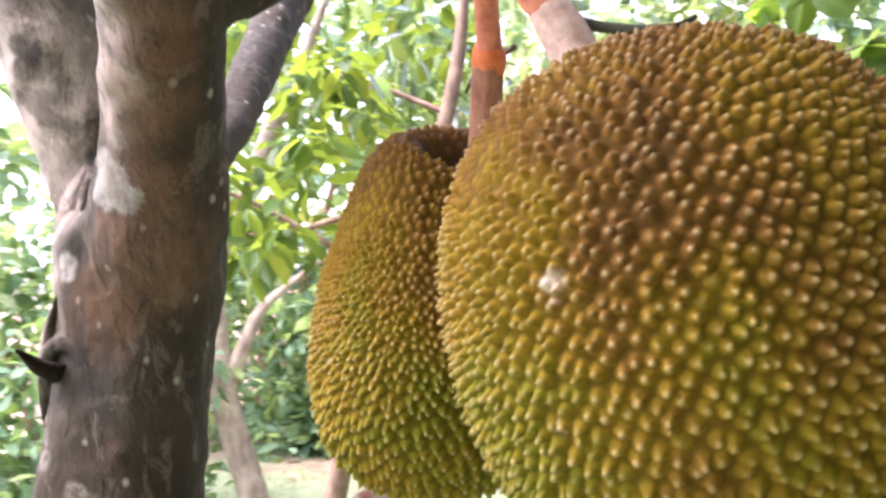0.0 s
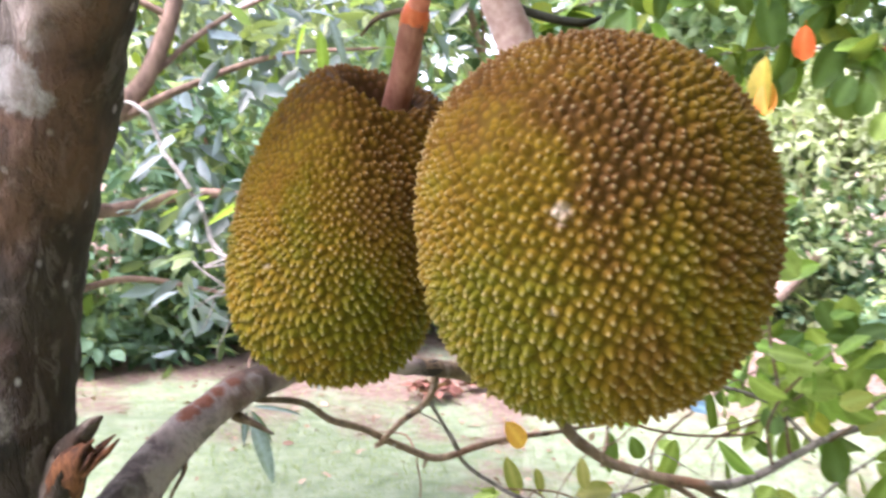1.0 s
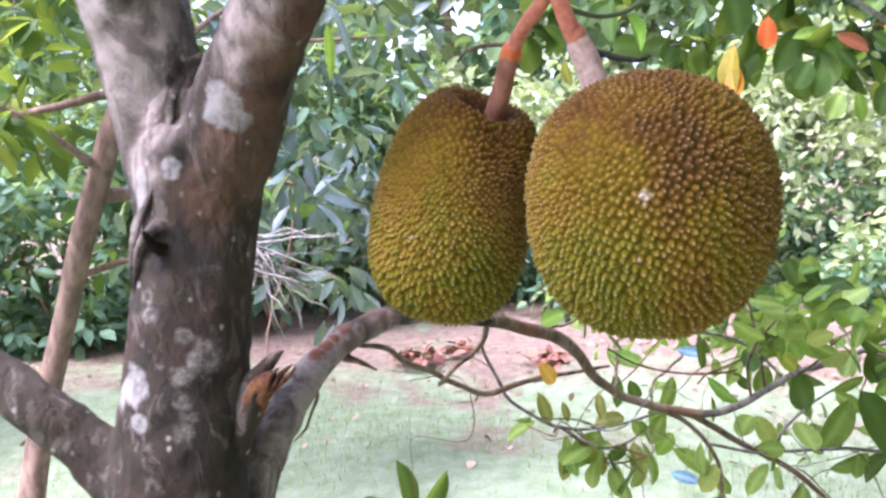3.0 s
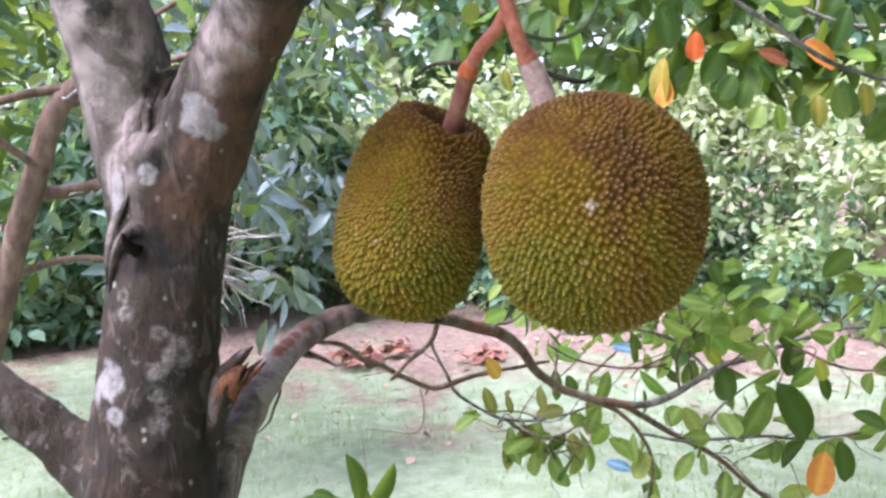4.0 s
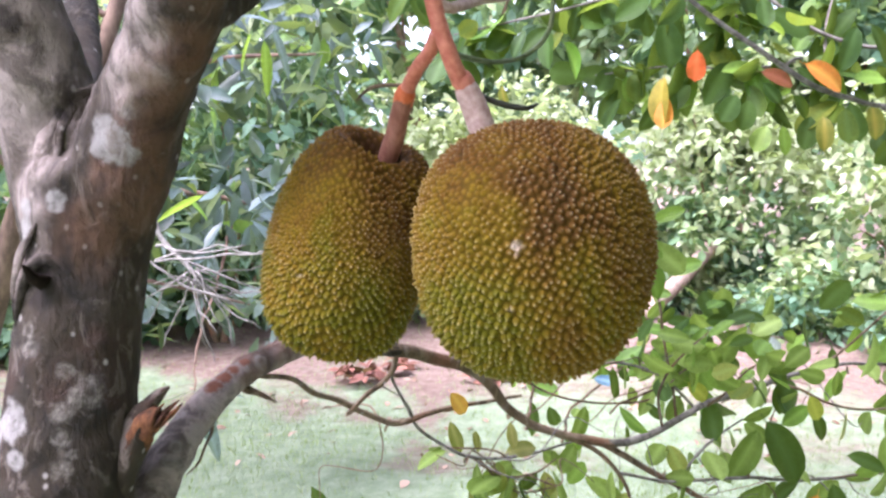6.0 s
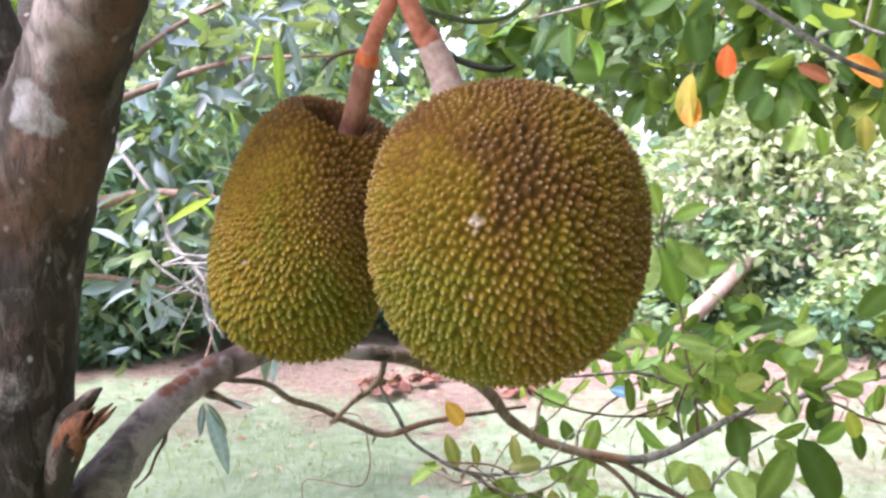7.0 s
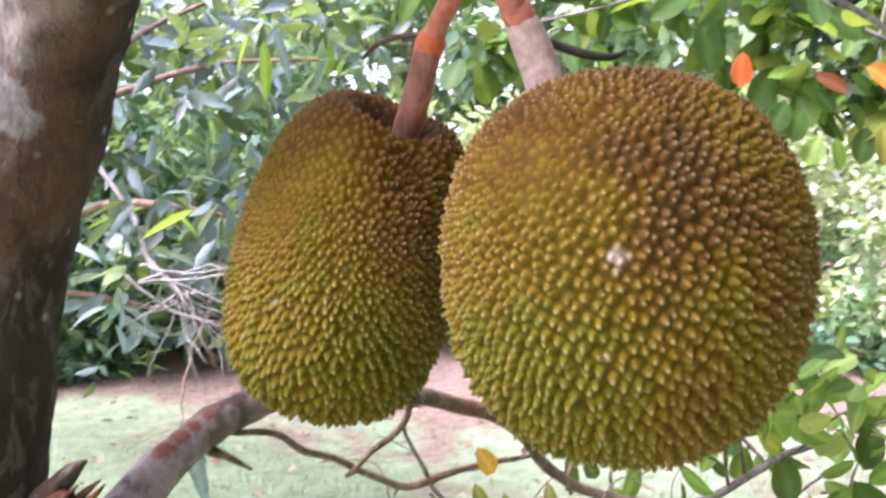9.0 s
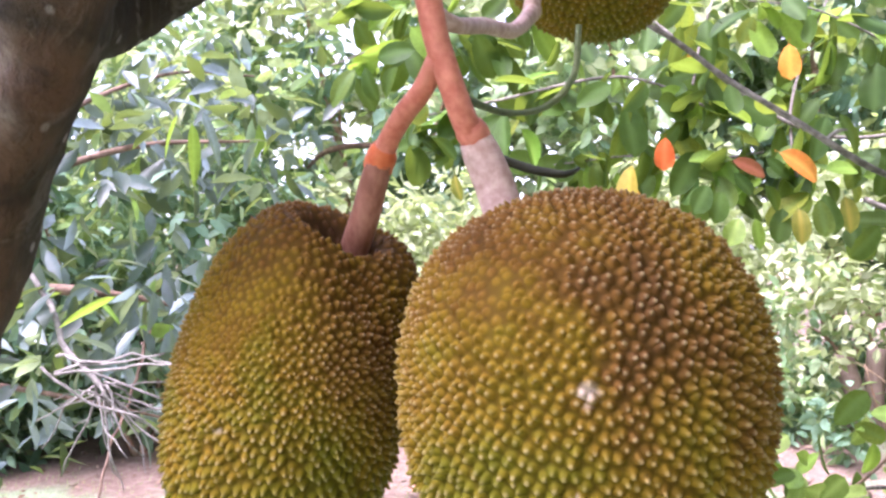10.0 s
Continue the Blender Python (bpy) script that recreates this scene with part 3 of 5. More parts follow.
def build_scars():
    rng = np.random.default_rng(8)
    # stub of a broken branch: a sheath of bark, split open along its outer side
    stub = stem("broken_stub", [(-0.309, 0.785, 1.114, 0.036), (-0.294, 0.750, 1.174, 0.0270), (-0.279, 0.728, 1.219, 0.0215), (-0.266, 0.714, 1.252, 0.0185), (-0.259, 0.708, 1.268, 0.0150)], tree, MAT_BARK_DARK, sides=16, step=0.006, rough=0.2, seed=4)
    pieces = [tube([(-0.270, 0.716, 1.240, 0.0150), (-0.260, 0.704, 1.264, 0.0145), (-0.251, 0.698, 1.280, 0.0115), (-0.242, 0.694, 1.292, 0.0055)], 12, 0.004, 0.4, 3)]
    for k in range(11):
        turn = k * 0.6
        a = np.array([-0.259, 0.702, 1.264]) + 0.010 * np.array([math.cos(turn), 0.5 * math.sin(turn), 0.5 * math.sin(turn)])
        way = np.array([0.034, -0.015, 0.034]) * rng.uniform(0.45, 1.05)
        pieces.append(tube([(*a, 0.0048), (*(a + 0.6 * way + rng.normal(0, 0.001, 3)), 0.0038), (*(a + way), 0.0008)], 6, 0.005, 0.35, 40 + k))
    v, f = merged(pieces)
    part("torn_wood", mesh_of("torn_wood", v, f, MAT_WOOD), stub, "orange-brown torn wood")
    # the lip of bark that stands over the torn wood
    v, f = merged([tube([(-0.284, 0.733, 1.229, 0.012), (-0.267, 0.717, 1.269, 0.0115), (-0.250, 0.705, 1.295, 0.0090), (-0.237, 0.697, 1.310, 0.0055), (-0.228, 0.692, 1.317, 0.0014)], 9, 0.004, 0.45, 5), tube([(-0.286, 0.728, 1.199, 0.010), (-0.273, 0.708, 1.239, 0.0085), (-0.264, 0.697, 1.267, 0.0050), (-0.258, 0.692, 1.282, 0.001)], 8, 0.004, 0.45, 6)])
    part("bark_lip", mesh_of("bark_lip", v, f, MAT_BARK_DARK), stub)
    # old knot: black tubes paint a hollow's shade under arched bark, with one broken snag
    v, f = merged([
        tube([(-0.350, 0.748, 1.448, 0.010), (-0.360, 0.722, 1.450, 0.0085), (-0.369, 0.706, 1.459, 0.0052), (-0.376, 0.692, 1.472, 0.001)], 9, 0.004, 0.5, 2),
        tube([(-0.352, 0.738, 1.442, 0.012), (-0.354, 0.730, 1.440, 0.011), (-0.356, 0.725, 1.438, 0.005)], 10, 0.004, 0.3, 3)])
    part("knot_scar", mesh_of("knot_scar", v, f, plain_material("painted hollow shade", (0.006, 0.004, 0.003), (0.022, 0.014, 0.010), 80.0, 0.9, 0.1)), tree, "knot scar, shade of its hollow painted black")
    for k, (line, fat) in enumerate((
            ([(-0.389, 0.752, 1.385), (-0.386, 0.744, 1.415), (-0.381, 0.737, 1.440), (-0.372, 0.729, 1.462), (-0.358, 0.722, 1.473), (-0.343, 0.718, 1.470), (-0.331, 0.715, 1.455), (-0.324, 0.712, 1.430), (-0.321, 0.712, 1.395)], 0.0075),
            ([(-0.391, 0.757, 1.40), (-0.388, 0.748, 1.440), (-0.379, 0.740, 1.478), (-0.366, 0.733, 1.503), (-0.356, 0.730, 1.53)], 0.005))):
        thick = fat * np.sin(np.linspace(0.35, math.pi - 0.35, len(line)))
        stem("bark_ridge", [(x, y + 0.0065, z, r) for (x, y, z), r in zip(line, thick)], tree, MAT_BARK, "arched bark fold", sides=9, step=0.006, rough=0.4, seed=160 + k)
    # puckered bark that runs down from the crotch of the fork
    for k in range(5):
        o = np.array([-0.0095, 0.0006, -0.001]) * (k - 2.0)
        line = np.array([(-0.292, 0.752, 1.672), (-0.306, 0.762, 1.662), (-0.322, 0.757, 1.640), (-0.330, 0.744, 1.612), (-0.336, 0.733, 1.578), (-0.340, 0.727, 1.545)])
        line = line + o * np.linspace(0.3, 1.0, len(line))[:, None] + rng.normal(0, 0.0015, line.shape) + np.array([0, 0.0105, 0])
        thick = np.array([0.004, 0.008, 0.010, 0.010, 0.008, 0.003]) * rng.uniform(0.75, 1.0)
        stem("bark_ridge", [(*p, r) for p, r in zip(line, thick)], tree, MAT_BARK, "puckered bark fold", sides=9, step=0.005, rough=0.55, seed=60 + k)


build_scars()


def build_branches():
    """The long lower branch past the first metre, with its twigs."""
    main = stem("branch", [(0.17, 1.012, 1.255, 0.0130), (0.2, 1.02, 1.247, 0.0130), (0.279, 1.04, 1.219, 0.0124), (0.36, 1.055, 1.189, 0.0122), (0.405, 1.065, 1.152, 0.0108), (0.457, 1.075, 1.091, 0.0093), (0.53, 1.08, 1.039, 0.0089), (0.628, 1.085, 0.998, 0.0092), (0.724, 1.09, 0.972, 0.0092), (0.772, 1.09, 0.974, 0.005)], tree, MAT_TWIG, sides=12, step=0.012, rough=0.16, seed=11, bend=0.002)
    rows = {
        "up": [(0.693, 1.09, 0.977, 0.0075), (0.772, 1.09, 0.978, 0.0089), (0.854, 1.09, 0.988, 0.0078), (0.956, 1.09, 1.015, 0.0073), (1.069, 1.095, 1.028, 0.0069), (1.168, 1.1, 1.049, 0.0063), (1.266, 1.1, 1.063, 0.0057), (1.413, 1.1, 1.06, 0.0049), (1.625, 1.09, 1.054, 0.004), (1.832, 1.08, 1.045, 0.0032)],
        "down": [(0.693, 1.09, 0.978, 0.0063), (0.757, 1.09, 0.946, 0.0077), (0.818, 1.085, 0.901, 0.0071), (0.9, 1.08, 0.848, 0.0066), (0.989, 1.07, 0.786, 0.0061), (1.111, 1.05, 0.691, 0.0048), (1.249, 1.03, 0.602, 0.0028)],
        "second": [(0.606, 1.085, 1.005, 0.0049), (0.67, 1.08, 0.961, 0.005), (0.725, 1.07, 0.916, 0.0045), (0.75, 1.06, 0.876, 0.004), (0.746, 1.05, 0.828, 0.0038), (0.728, 1.04, 0.77, 0.0025)],
        "level": [(0.725, 1.072, 0.912, 0.0036), (0.754, 1.07, 0.904, 0.0038), (0.852, 1.065, 0.874, 0.0039), (0.968, 1.06, 0.86, 0.004), (1.085, 1.05, 0.848, 0.0041), (1.21, 1.04, 0.823, 0.0042), (1.341, 1.03, 0.809, 0.0037), (1.465, 1.01, 0.809, 0.0035), (1.682, 1.0, 0.787, 0.0027)],
        "spur": [(0.197, 1.022, 1.246, 0.0058), (0.195, 1.04, 1.203, 0.0054), (0.178, 1.045, 1.178, 0.0050), (0.149, 1.05, 1.161, 0.0047), (0.119, 1.05, 1.14, 0.0036), (0.108, 1.05, 1.136, 0.0016)],
        "back": [(-0.09, 0.915, 1.265, 0.0040), (-0.065, 0.93, 1.254, 0.0040), (-0.009, 0.98, 1.229, 0.0046), (0.042, 1.02, 1.191, 0.0052), (0.1, 1.05, 1.158, 0.0053), (0.147, 1.06, 1.127, 0.0055), (0.206, 1.065, 1.103, 0.0056), (0.268, 1.07, 1.107, 0.0055), (0.335, 1.08, 1.107, 0.0045), (0.419, 1.09, 1.107, 0.0041), (0.5, 1.1, 1.105, 0.003)],
        "loop": [(0.195, 1.042, 1.195, 0.0028), (0.199, 1.05, 1.181, 0.0028), (0.23, 1.06, 1.127, 0.0032), (0.262, 1.07, 1.079, 0.0033), (0.317, 1.07, 1.034, 0.0034), (0.381, 1.07, 1.003, 0.0034), (0.464, 1.075, 0.989, 0.003), (0.537, 1.08, 0.989, 0.0029), (0.628, 1.085, 0.996, 0.0025)],
        "hang": [(0.362, 1.07, 1.013, 0.0027), (0.402, 1.06, 0.978, 0.0027), (0.455, 1.06, 0.957, 0.0023), (0.51, 1.06, 0.957, 0.0024), (0.56, 1.06, 0.975, 0.0017)],
        "droop": [(0.388, 1.07, 0.998, 0.0023), (0.428, 1.06, 0.953, 0.0023), (0.483, 1.06, 0.919, 0.0019), (0.567, 1.06, 0.916, 0.0014)],
        "wisp": [(0.561, 1.14, 1.15, 0.0025), (0.658, 1.15, 1.137, 0.003), (0.785, 1.15, 1.13, 0.0034), (0.877, 1.14, 1.1, 0.0035), (0.93, 1.12, 1.057, 0.0035), (0.966, 1.1, 1.013, 0.0027)],
        "wisp_low": [(0.518, 1.13, 1.133, 0.0022), (0.599, 1.13, 1.085, 0.0025), (0.668, 1.12, 1.065, 0.0025), (0.795, 1.12, 1.048, 0.0026), (0.861, 1.12, 1.053, 0.0021), (0.911, 1.11, 1.089, 0.0016)],
        "tangle": [(0.723, 1.1, 1.037, 0.0023), (0.77, 1.12, 1.051, 0.0026), (0.853, 1.13, 1.065, 0.0026), (0.921, 1.13, 1.083, 0.0021), (1.044, 1.13, 1.139, 0.0017)],
        "rise": [(0.895, 1.075, 0.843, 0.0034), (0.932, 1.07, 0.907, 0.0032), (1.01, 1.07, 0.956, 0.003), (1.087, 1.075, 0.981, 0.0022)],
        "arc": [(1.187, 1.1, 1.052, 0.0034), (1.262, 1.06, 1.029, 0.0034), (1.329, 1.03, 0.998, 0.0034), (1.432, 1.01, 0.975, 0.0032), (1.596, 1.0, 0.97, 0.0027), (1.75, 0.99, 0.98, 0.0015)],
        "shoot": [(1.30, 1.10, 1.055, 0.0034), (1.36, 1.03, 1.13, 0.0031), (1.42, 0.96, 1.23, 0.0027), (1.50, 0.92, 1.33, 0.0020), (1.58, 0.88, 1.38, 0.0014)],
        "upright": [(0.90, 1.09, 1.00, 0.0036), (0.92, 1.14, 1.12, 0.0034), (0.90, 1.17, 1.28, 0.003), (0.867, 1.182, 1.413, 0.0022), (0.867, 1.172, 1.463, 0.001)],
        "spray": [(0.86, 1.09, 0.99, 0.0034), (0.82, 1.06, 1.08, 0.003), (0.81, 0.99, 1.17, 0.0026), (0.84, 0.93, 1.24, 0.0012)],
        "spray_low": [(0.99, 1.09, 1.02, 0.003), (1.01, 1.05, 1.06, 0.0026), (1.02, 0.99, 1.13, 0.002), (1.05, 0.94, 1.18, 0.0012)],
        "arch": [(1.08, 1.05, 0.848, 0.0027), (1.16, 1.08, 0.92, 0.0024), (1.22, 1.10, 0.99, 0.0020), (1.24, 1.1, 1.05, 0.0020)],
        "reach": [(1.50, 1.09, 1.058, 0.0024), (1.60, 1.06, 0.99, 0.0024), (1.76, 1.03, 0.965, 0.0020), (1.95, 1.0, 0.98, 0.0014)],
    }
    made = {}
    for i, (key, pts) in enumerate(rows.items()):
        made[key] = stem("twig", pts, tree, MAT_TWIG_PALE if key in ("up", "level", "wisp", "rise", "loop") else MAT_TWIG, sides=8, step=0.012, rough=0.14, seed=20 + i, bend=0.0035)
    rng = random.Random(77)
    for key, n in (("back", 5), ("up", 5), ("down", 4), ("level", 4), ("loop", 3), ("wisp", 3)):
        c = spline(rows[key], 0.01)
        for _ in range(n):
            p = c[rng.randrange(len(c) // 6, len(c) - 4)]
            d = Vector((rng.uniform(-1, 1), rng.uniform(-0.6, 0.4), rng.uniform(-1, 0.6))).normalized() * rng.uniform(0.012, 0.03)
            q = Vector(p[:3])
            v, f = tube([(*q, 0.6 * p[3] + 0.001), (*(q + 0.6 * d), 0.0022), (*(q + d + Vector((0.004, 0, 0.004))), 0.001)], 6, 0.006, 0.2, rng.randrange(99))
            part("spur", mesh_of("spur", v, f, MAT_TWIG), made[key])
    stem("twig", [(-0.155, 0.845, 1.222, 0.003), (-0.160, 0.830, 1.208, 0.0024), (-0.171, 0.82, 1.194, 0.0020), (-0.181, 0.818, 1.172, 0.0018), (-0.197, 0.822, 1.156, 0.0009)], tree, MAT_TWIG, sides=7, step=0.006, rough=0.2, seed=395, bend=0.002)
    stem("spur", [(-0.098, 0.905, 1.245, 0.007), (-0.080, 0.880, 1.240, 0.0045), (-0.058, 0.868, 1.228, 0.0018)], tree, MAT_TWIG, sides=7, step=0.006, rough=0.25, seed=396)
    # fine dry twigs that tangle and droop round the fork
    keys = ["down", "level", "up", "loop", "hang", "back", "wisp", "tangle", "droop", "down", "level"]
    for k in range(34):
        key = keys[k % len(keys)]
        c = spline(rows[key], 0.01)
        q = Vector(c[rng.randrange(len(c) // 8, int(0.7 * len(c))), :3])
        d = Vector((rng.uniform(-0.6, 1.0), rng.uniform(-0.4, 0.4), rng.uniform(-0.9, 0.45))).normalized() * rng.uniform(0.12, 0.30)
        sag = Vector((rng.gauss(0, 0.02), rng.gauss(0, 0.02), rng.gauss(0, 0.02)))
        r = rng.uniform(0.0012, 0.0020)
        stem("twig", [(*q, r), (*(q + 0.35 * d + sag), r), (*(q + 0.7 * d - sag), 0.8 * r), (*(q + d + Vector((0, 0, -0.03))), 0.5 * r)], tree, MAT_TWIG if k % 3 else MAT_TWIG_PALE, sides=6, step=0.012, rough=0.1, seed=400 + k, bend=0.004)
    # leafy shoots behind the branch
    shoots = {
        "shoot_a": [(0.52, 1.11, 1.03, 0.0035), (0.66, 1.30, 1.10, 0.0032), (0.86, 1.46, 1.13, 0.0028), (1.12, 1.55, 1.15, 0.002)],
        "shoot_b": [(0.62, 1.13, 0.98, 0.0035), (0.80, 1.32, 1.0, 0.0032), (1.02, 1.42, 1.04, 0.0028), (1.34, 1.46, 1.10, 0.002)],
        "shoot_c": [(0.30, 1.06, 1.205, 0.0035), (0.46, 1.22, 1.17, 0.003), (0.64, 1.38, 1.16, 0.0025), (0.82, 1.52, 1.20, 0.002)],
    }
    for i, (key, pts) in enumerate(shoots.items()):
        rows[key] = pts
        made[key] = stem("twig", pts, tree, MAT_TWIG, sides=7, step=0.012, rough=0.12, seed=460 + i, bend=0.006)
    return main, made, rows


branch, twigs, TWIG_ROWS = build_branches()

# leaf kinds shared by the near foliage
LEAVES = [mesh_of("leaf", *(lambda q: (q[0], q[1]))(leaf_shape(1.0, w, b, c, fo, wv, tip=tp)), material=MAT_LEAF, attrs={"vein": leaf_shape(1.0, w, b, c, fo, wv, tip=tp)[2]}) for w, b, c, fo, wv, tp in ((0.38, 0.55, 0.18, 0.30, 0.12, 0.72), (0.52, 0.57, 0.10, 0.20, 0.05, 0.60), (0.47, 0.54, 0.22, 0.30, 0.10, 0.66), (0.55, 0.61, 0.05, 0.12, 0.12, 0.55), (0.42, 0.52, 0.30, 0.38, 0.06, 0.75), (0.50, 0.58, -0.08, 0.25, 0.10, 0.58))]


def recoloured(meshes, material):
    out = []
    for me in meshes:
        c = me.copy()
        c.materials.clear()
        c.materials.append(material)
        out.append(c)
    return out


LEAVES_PALE = recoloured(LEAVES, MAT_LEAF_PALE)
LEAVES_ORANGE = recoloured(LEAVES[1:4], MAT_LEAF_ORANGE)
LEAVES_BRIGHT = recoloured(LEAVES, MAT_LEAF_BRIGHT)
LEAVES_BROWN = recoloured(LEAVES[:2], leaf_material("rusty brown leaf", (0.07, 0.018, 0.010), (0.14, 0.036, 0.016), None, 0.7, 0.3, 18.0, 0.15))


def leaf_on(parent, place, way, size, meshes=LEAVES, rng=random, spin=None, label=""):
    """A leaf whose face turns towards the camera, to fit its view."""
    me = meshes[rng.randrange(len(meshes))]
    return part("leaf", me, parent, label, leaf_pose(place, way, size, rng.gauss(0, 52) if spin is None else spin, (-0.35, -0.7, 0.55)))


def build_low_leaves():
    rng = random.Random(5)
    kinds = [("up", 16, 0.12, 0.40), ("down", 13, 0.12, 0.2), ("level", 12, 0.12, 0.3), ("loop", 8, 0.10, 0.3), ("hang", 8, 0.10, 0.3), ("droop", 8, 0.12, 0.2), ("wisp", 6, 0.10, 0.4), ("wisp_low", 4, 0.10, 0.4), ("second", 7, 0.11, 0.4), ("arc", 8, 0.12, 0.3), ("arch", 5, 0.12, 0.2), ("reach", 14, 0.13, 0.2), ("tangle", 5, 0.10, 0.4), ("rise", 8, 0.11, 0.1), ("shoot", 5, 0.12, 0.3), ("shoot_a", 26, 0.10, 0.25), ("shoot_b", 24, 0.10, 0.25), ("shoot_c", 14, 0.09, 0.35)]
    for key, n, size, start in kinds:
        c = spline(TWIG_ROWS[key], 0.01)
        for k in range(n):
            i = int(len(c) * (start + (1 - start) * (k + rng.random()) / n))
            p = Vector(c[min(i, len(c) - 1), :3])
            way = Vector((rng.uniform(-0.7, 0.7), rng.uniform(-0.6, 0.6), rng.uniform(-1.1, 0.25)))
            if key.startswith("shoot_"):
                p += Vector((rng.gauss(0, 0.04), rng.gauss(0, 0.06), rng.gauss(0, 0.045)))
            pick = rng.random()
            mix = (0.35, 0.6) if key.startswith("shoot_") else (0.72, 0.82)
            leaf_on(twigs[key], p, way, size * rng.uniform(0.5, 1.08), LEAVES_PALE if pick < mix[0] else LEAVES_BRIGHT if pick < mix[1] else LEAVES, rng)
    # the largest leaves, which stand apart: stalk, way, size, kind
    large = [((1.115, 1.048, 0.975), (-0.068, -0.004, -0.114), 0.150, LEAVES_PALE), ((1.078, 1.015, 1.012), (0.060, -0.071, -0.136), 0.180, LEAVES),
             ((1.209, 1.065, 1.037), (-0.039, 0.007, 0.072), 0.095, LEAVES), ((1.400, 1.150, 1.192), (0.052, -0.038, 0.073), 0.115, LEAVES),
             ((1.475, 1.120, 1.224), (0.062, -0.053, 0.0), 0.110, LEAVES_BRIGHT), ((1.118, 1.185, 1.175), (-0.01, -0.006, 0.087), 0.105, LEAVES_PALE),
             ((1.150, 1.150, 1.050), (-0.082, 0.029, 0.078), 0.130, LEAVES), ((1.260, 1.034, 1.005), (-0.061, 0.004, -0.033), 0.085, LEAVES_BRIGHT)]
    more = [((0.890, 1.115, 0.945), (0.014, -0.036, -0.050), 0.085, LEAVES_PALE), ((1.318, 0.990, 0.886), (0.058, -0.054, -0.014), 0.105, LEAVES),
            ((1.540, 1.089, 1.055), (0.082, -0.053, 0.082), 0.140, LEAVES_BRIGHT), ((1.460, 0.981, 0.932), (-0.007, -0.032, -0.098), 0.120, LEAVES_PALE),
            ((0.660, 1.120, 0.905), (0.058, -0.057, -0.042), 0.110, LEAVES_PALE), ((0.630, 1.125, 0.880), (0.018, -0.025, 0.047), 0.070, LEAVES_BRIGHT),
            ((1.320, 1.045, 0.894), (-0.020, -0.004, 0.063), 0.080, LEAVES), ((1.250, 0.961, 0.850), (0.0, -0.035, -0.091), 0.115, LEAVES)]
    for key, (x, y, z), n in (("spray", (0.83, 0.95, 1.205), 24), ("spray_low", (1.02, 0.98, 1.13), 14)):
        for k in range(n):
            a = rng.gauss(0, 0.075)
            p = Vector((x + 0.92 * a + rng.gauss(0, 0.02), y - 0.39 * a + rng.gauss(0, 0.045), z + rng.gauss(0, 0.04)))
            way = Vector((rng.uniform(-0.9, 0.9), rng.uniform(-0.5, 0.3), rng.uniform(-1.0, 0.4)))
            pick = rng.random()
            leaf_on(twigs[key], p, way, rng.uniform(0.055, 0.10), LEAVES_BRIGHT if pick < 0.42 else LEAVES_PALE if pick < 0.78 else LEAVES, rng)
    clumps = [("shoot_a", (1.0, 1.25, 1.17), 0.07, 24, 0.55), ("shoot_a", (1.05, 1.20, 1.14), 0.065, 18, 0.30), ("shoot_b", (1.10, 1.15, 1.10), 0.065, 18, 0.10), ("shoot_b", (1.33, 1.30, 1.13), 0.08, 14, 0.25), ("shoot_c", (0.97, 1.30, 1.11), 0.06, 14, 0.45), ("reach", (1.44, 1.15, 1.17), 0.06, 8, 0.35)]
    for key, centre, wide, n, fresh in clumps:
        for k in range(n):
            p = Vector(centre) + Vector((rng.gauss(0, wide), rng.gauss(0, wide), rng.gauss(0, 0.7 * wide)))
            way = Vector((rng.uniform(-0.9, 0.9), rng.uniform(-0.5, 0.4), rng.uniform(-1.0, 0.5)))
            pick = rng.random()
            leaf_on(twigs[key], p, way, rng.uniform(0.06, 0.115), LEAVES_BRIGHT if pick < fresh else LEAVES_PALE if pick < fresh + 0.22 else LEAVES, rng)
    lemon = recoloured(LEAVES[1:3], leaf_material("lemon yellow leaf", (0.36, 0.38, 0.03), (0.50, 0.50, 0.06), None, 0.45, 0.45))
    leaf_on(twigs["shoot_b"], (0.93, 1.10, 1.085), (0.3, -0.1, -0.25), 0.075, lemon, rng, 10, "yellowing leaf")
    leaf_on(twigs["reach"], (1.245, 1.03, 1.035), (0.2, -0.1, -0.5), 0.075, lemon, rng, 10, "yellowing leaf")
    # blue base colour paints the sky's reflection on two leaves
    glossy = recoloured(LEAVES[:1], leaf_material("leaf with painted blue sky sheen", (0.06, 0.16, 0.26), (0.16, 0.30, 0.42), None, 0.25, 0.2))
    leaf_on(twigs["shoot_b"], (0.815, 1.299, 1.057), (0.022, -0.068, 0.004), 0.075, glossy, rng, 5)
    leaf_on(twigs["droop"], (0.694, 1.164, 0.821), (0.021, -0.067, 0.004), 0.075, glossy, rng, 5)
    olive = recoloured(LEAVES[:3], leaf_material("olive hanging leaf", (0.15, 0.15, 0.03), (0.27, 0.24, 0.06), None, 0.45, 0.5))
    for place, way, size in (((0.335, 1.100, 1.082), (0.011, -0.030, -0.061), 0.072), ((0.392, 1.100, 0.951), (-0.013, -0.030, -0.050), 0.062), ((0.454, 1.100, 0.961), (0.011, -0.030, -0.069), 0.078),
                             ((0.473, 1.100, 1.061), (-0.008, -0.030, -0.048), 0.060), ((0.454, 1.100, 0.989), (0.062, -0.030, 0.017), 0.072), ((0.556, 1.100, 0.943), (-0.002, -0.030, -0.057), 0.066), ((0.390, 1.100, 1.053), (-0.003, -0.030, -0.033), 0.048)):
        leaf_on(twigs["loop"], place, way, size, olive, rng, rng.uniform(-20, 20), "olive drooping leaf")
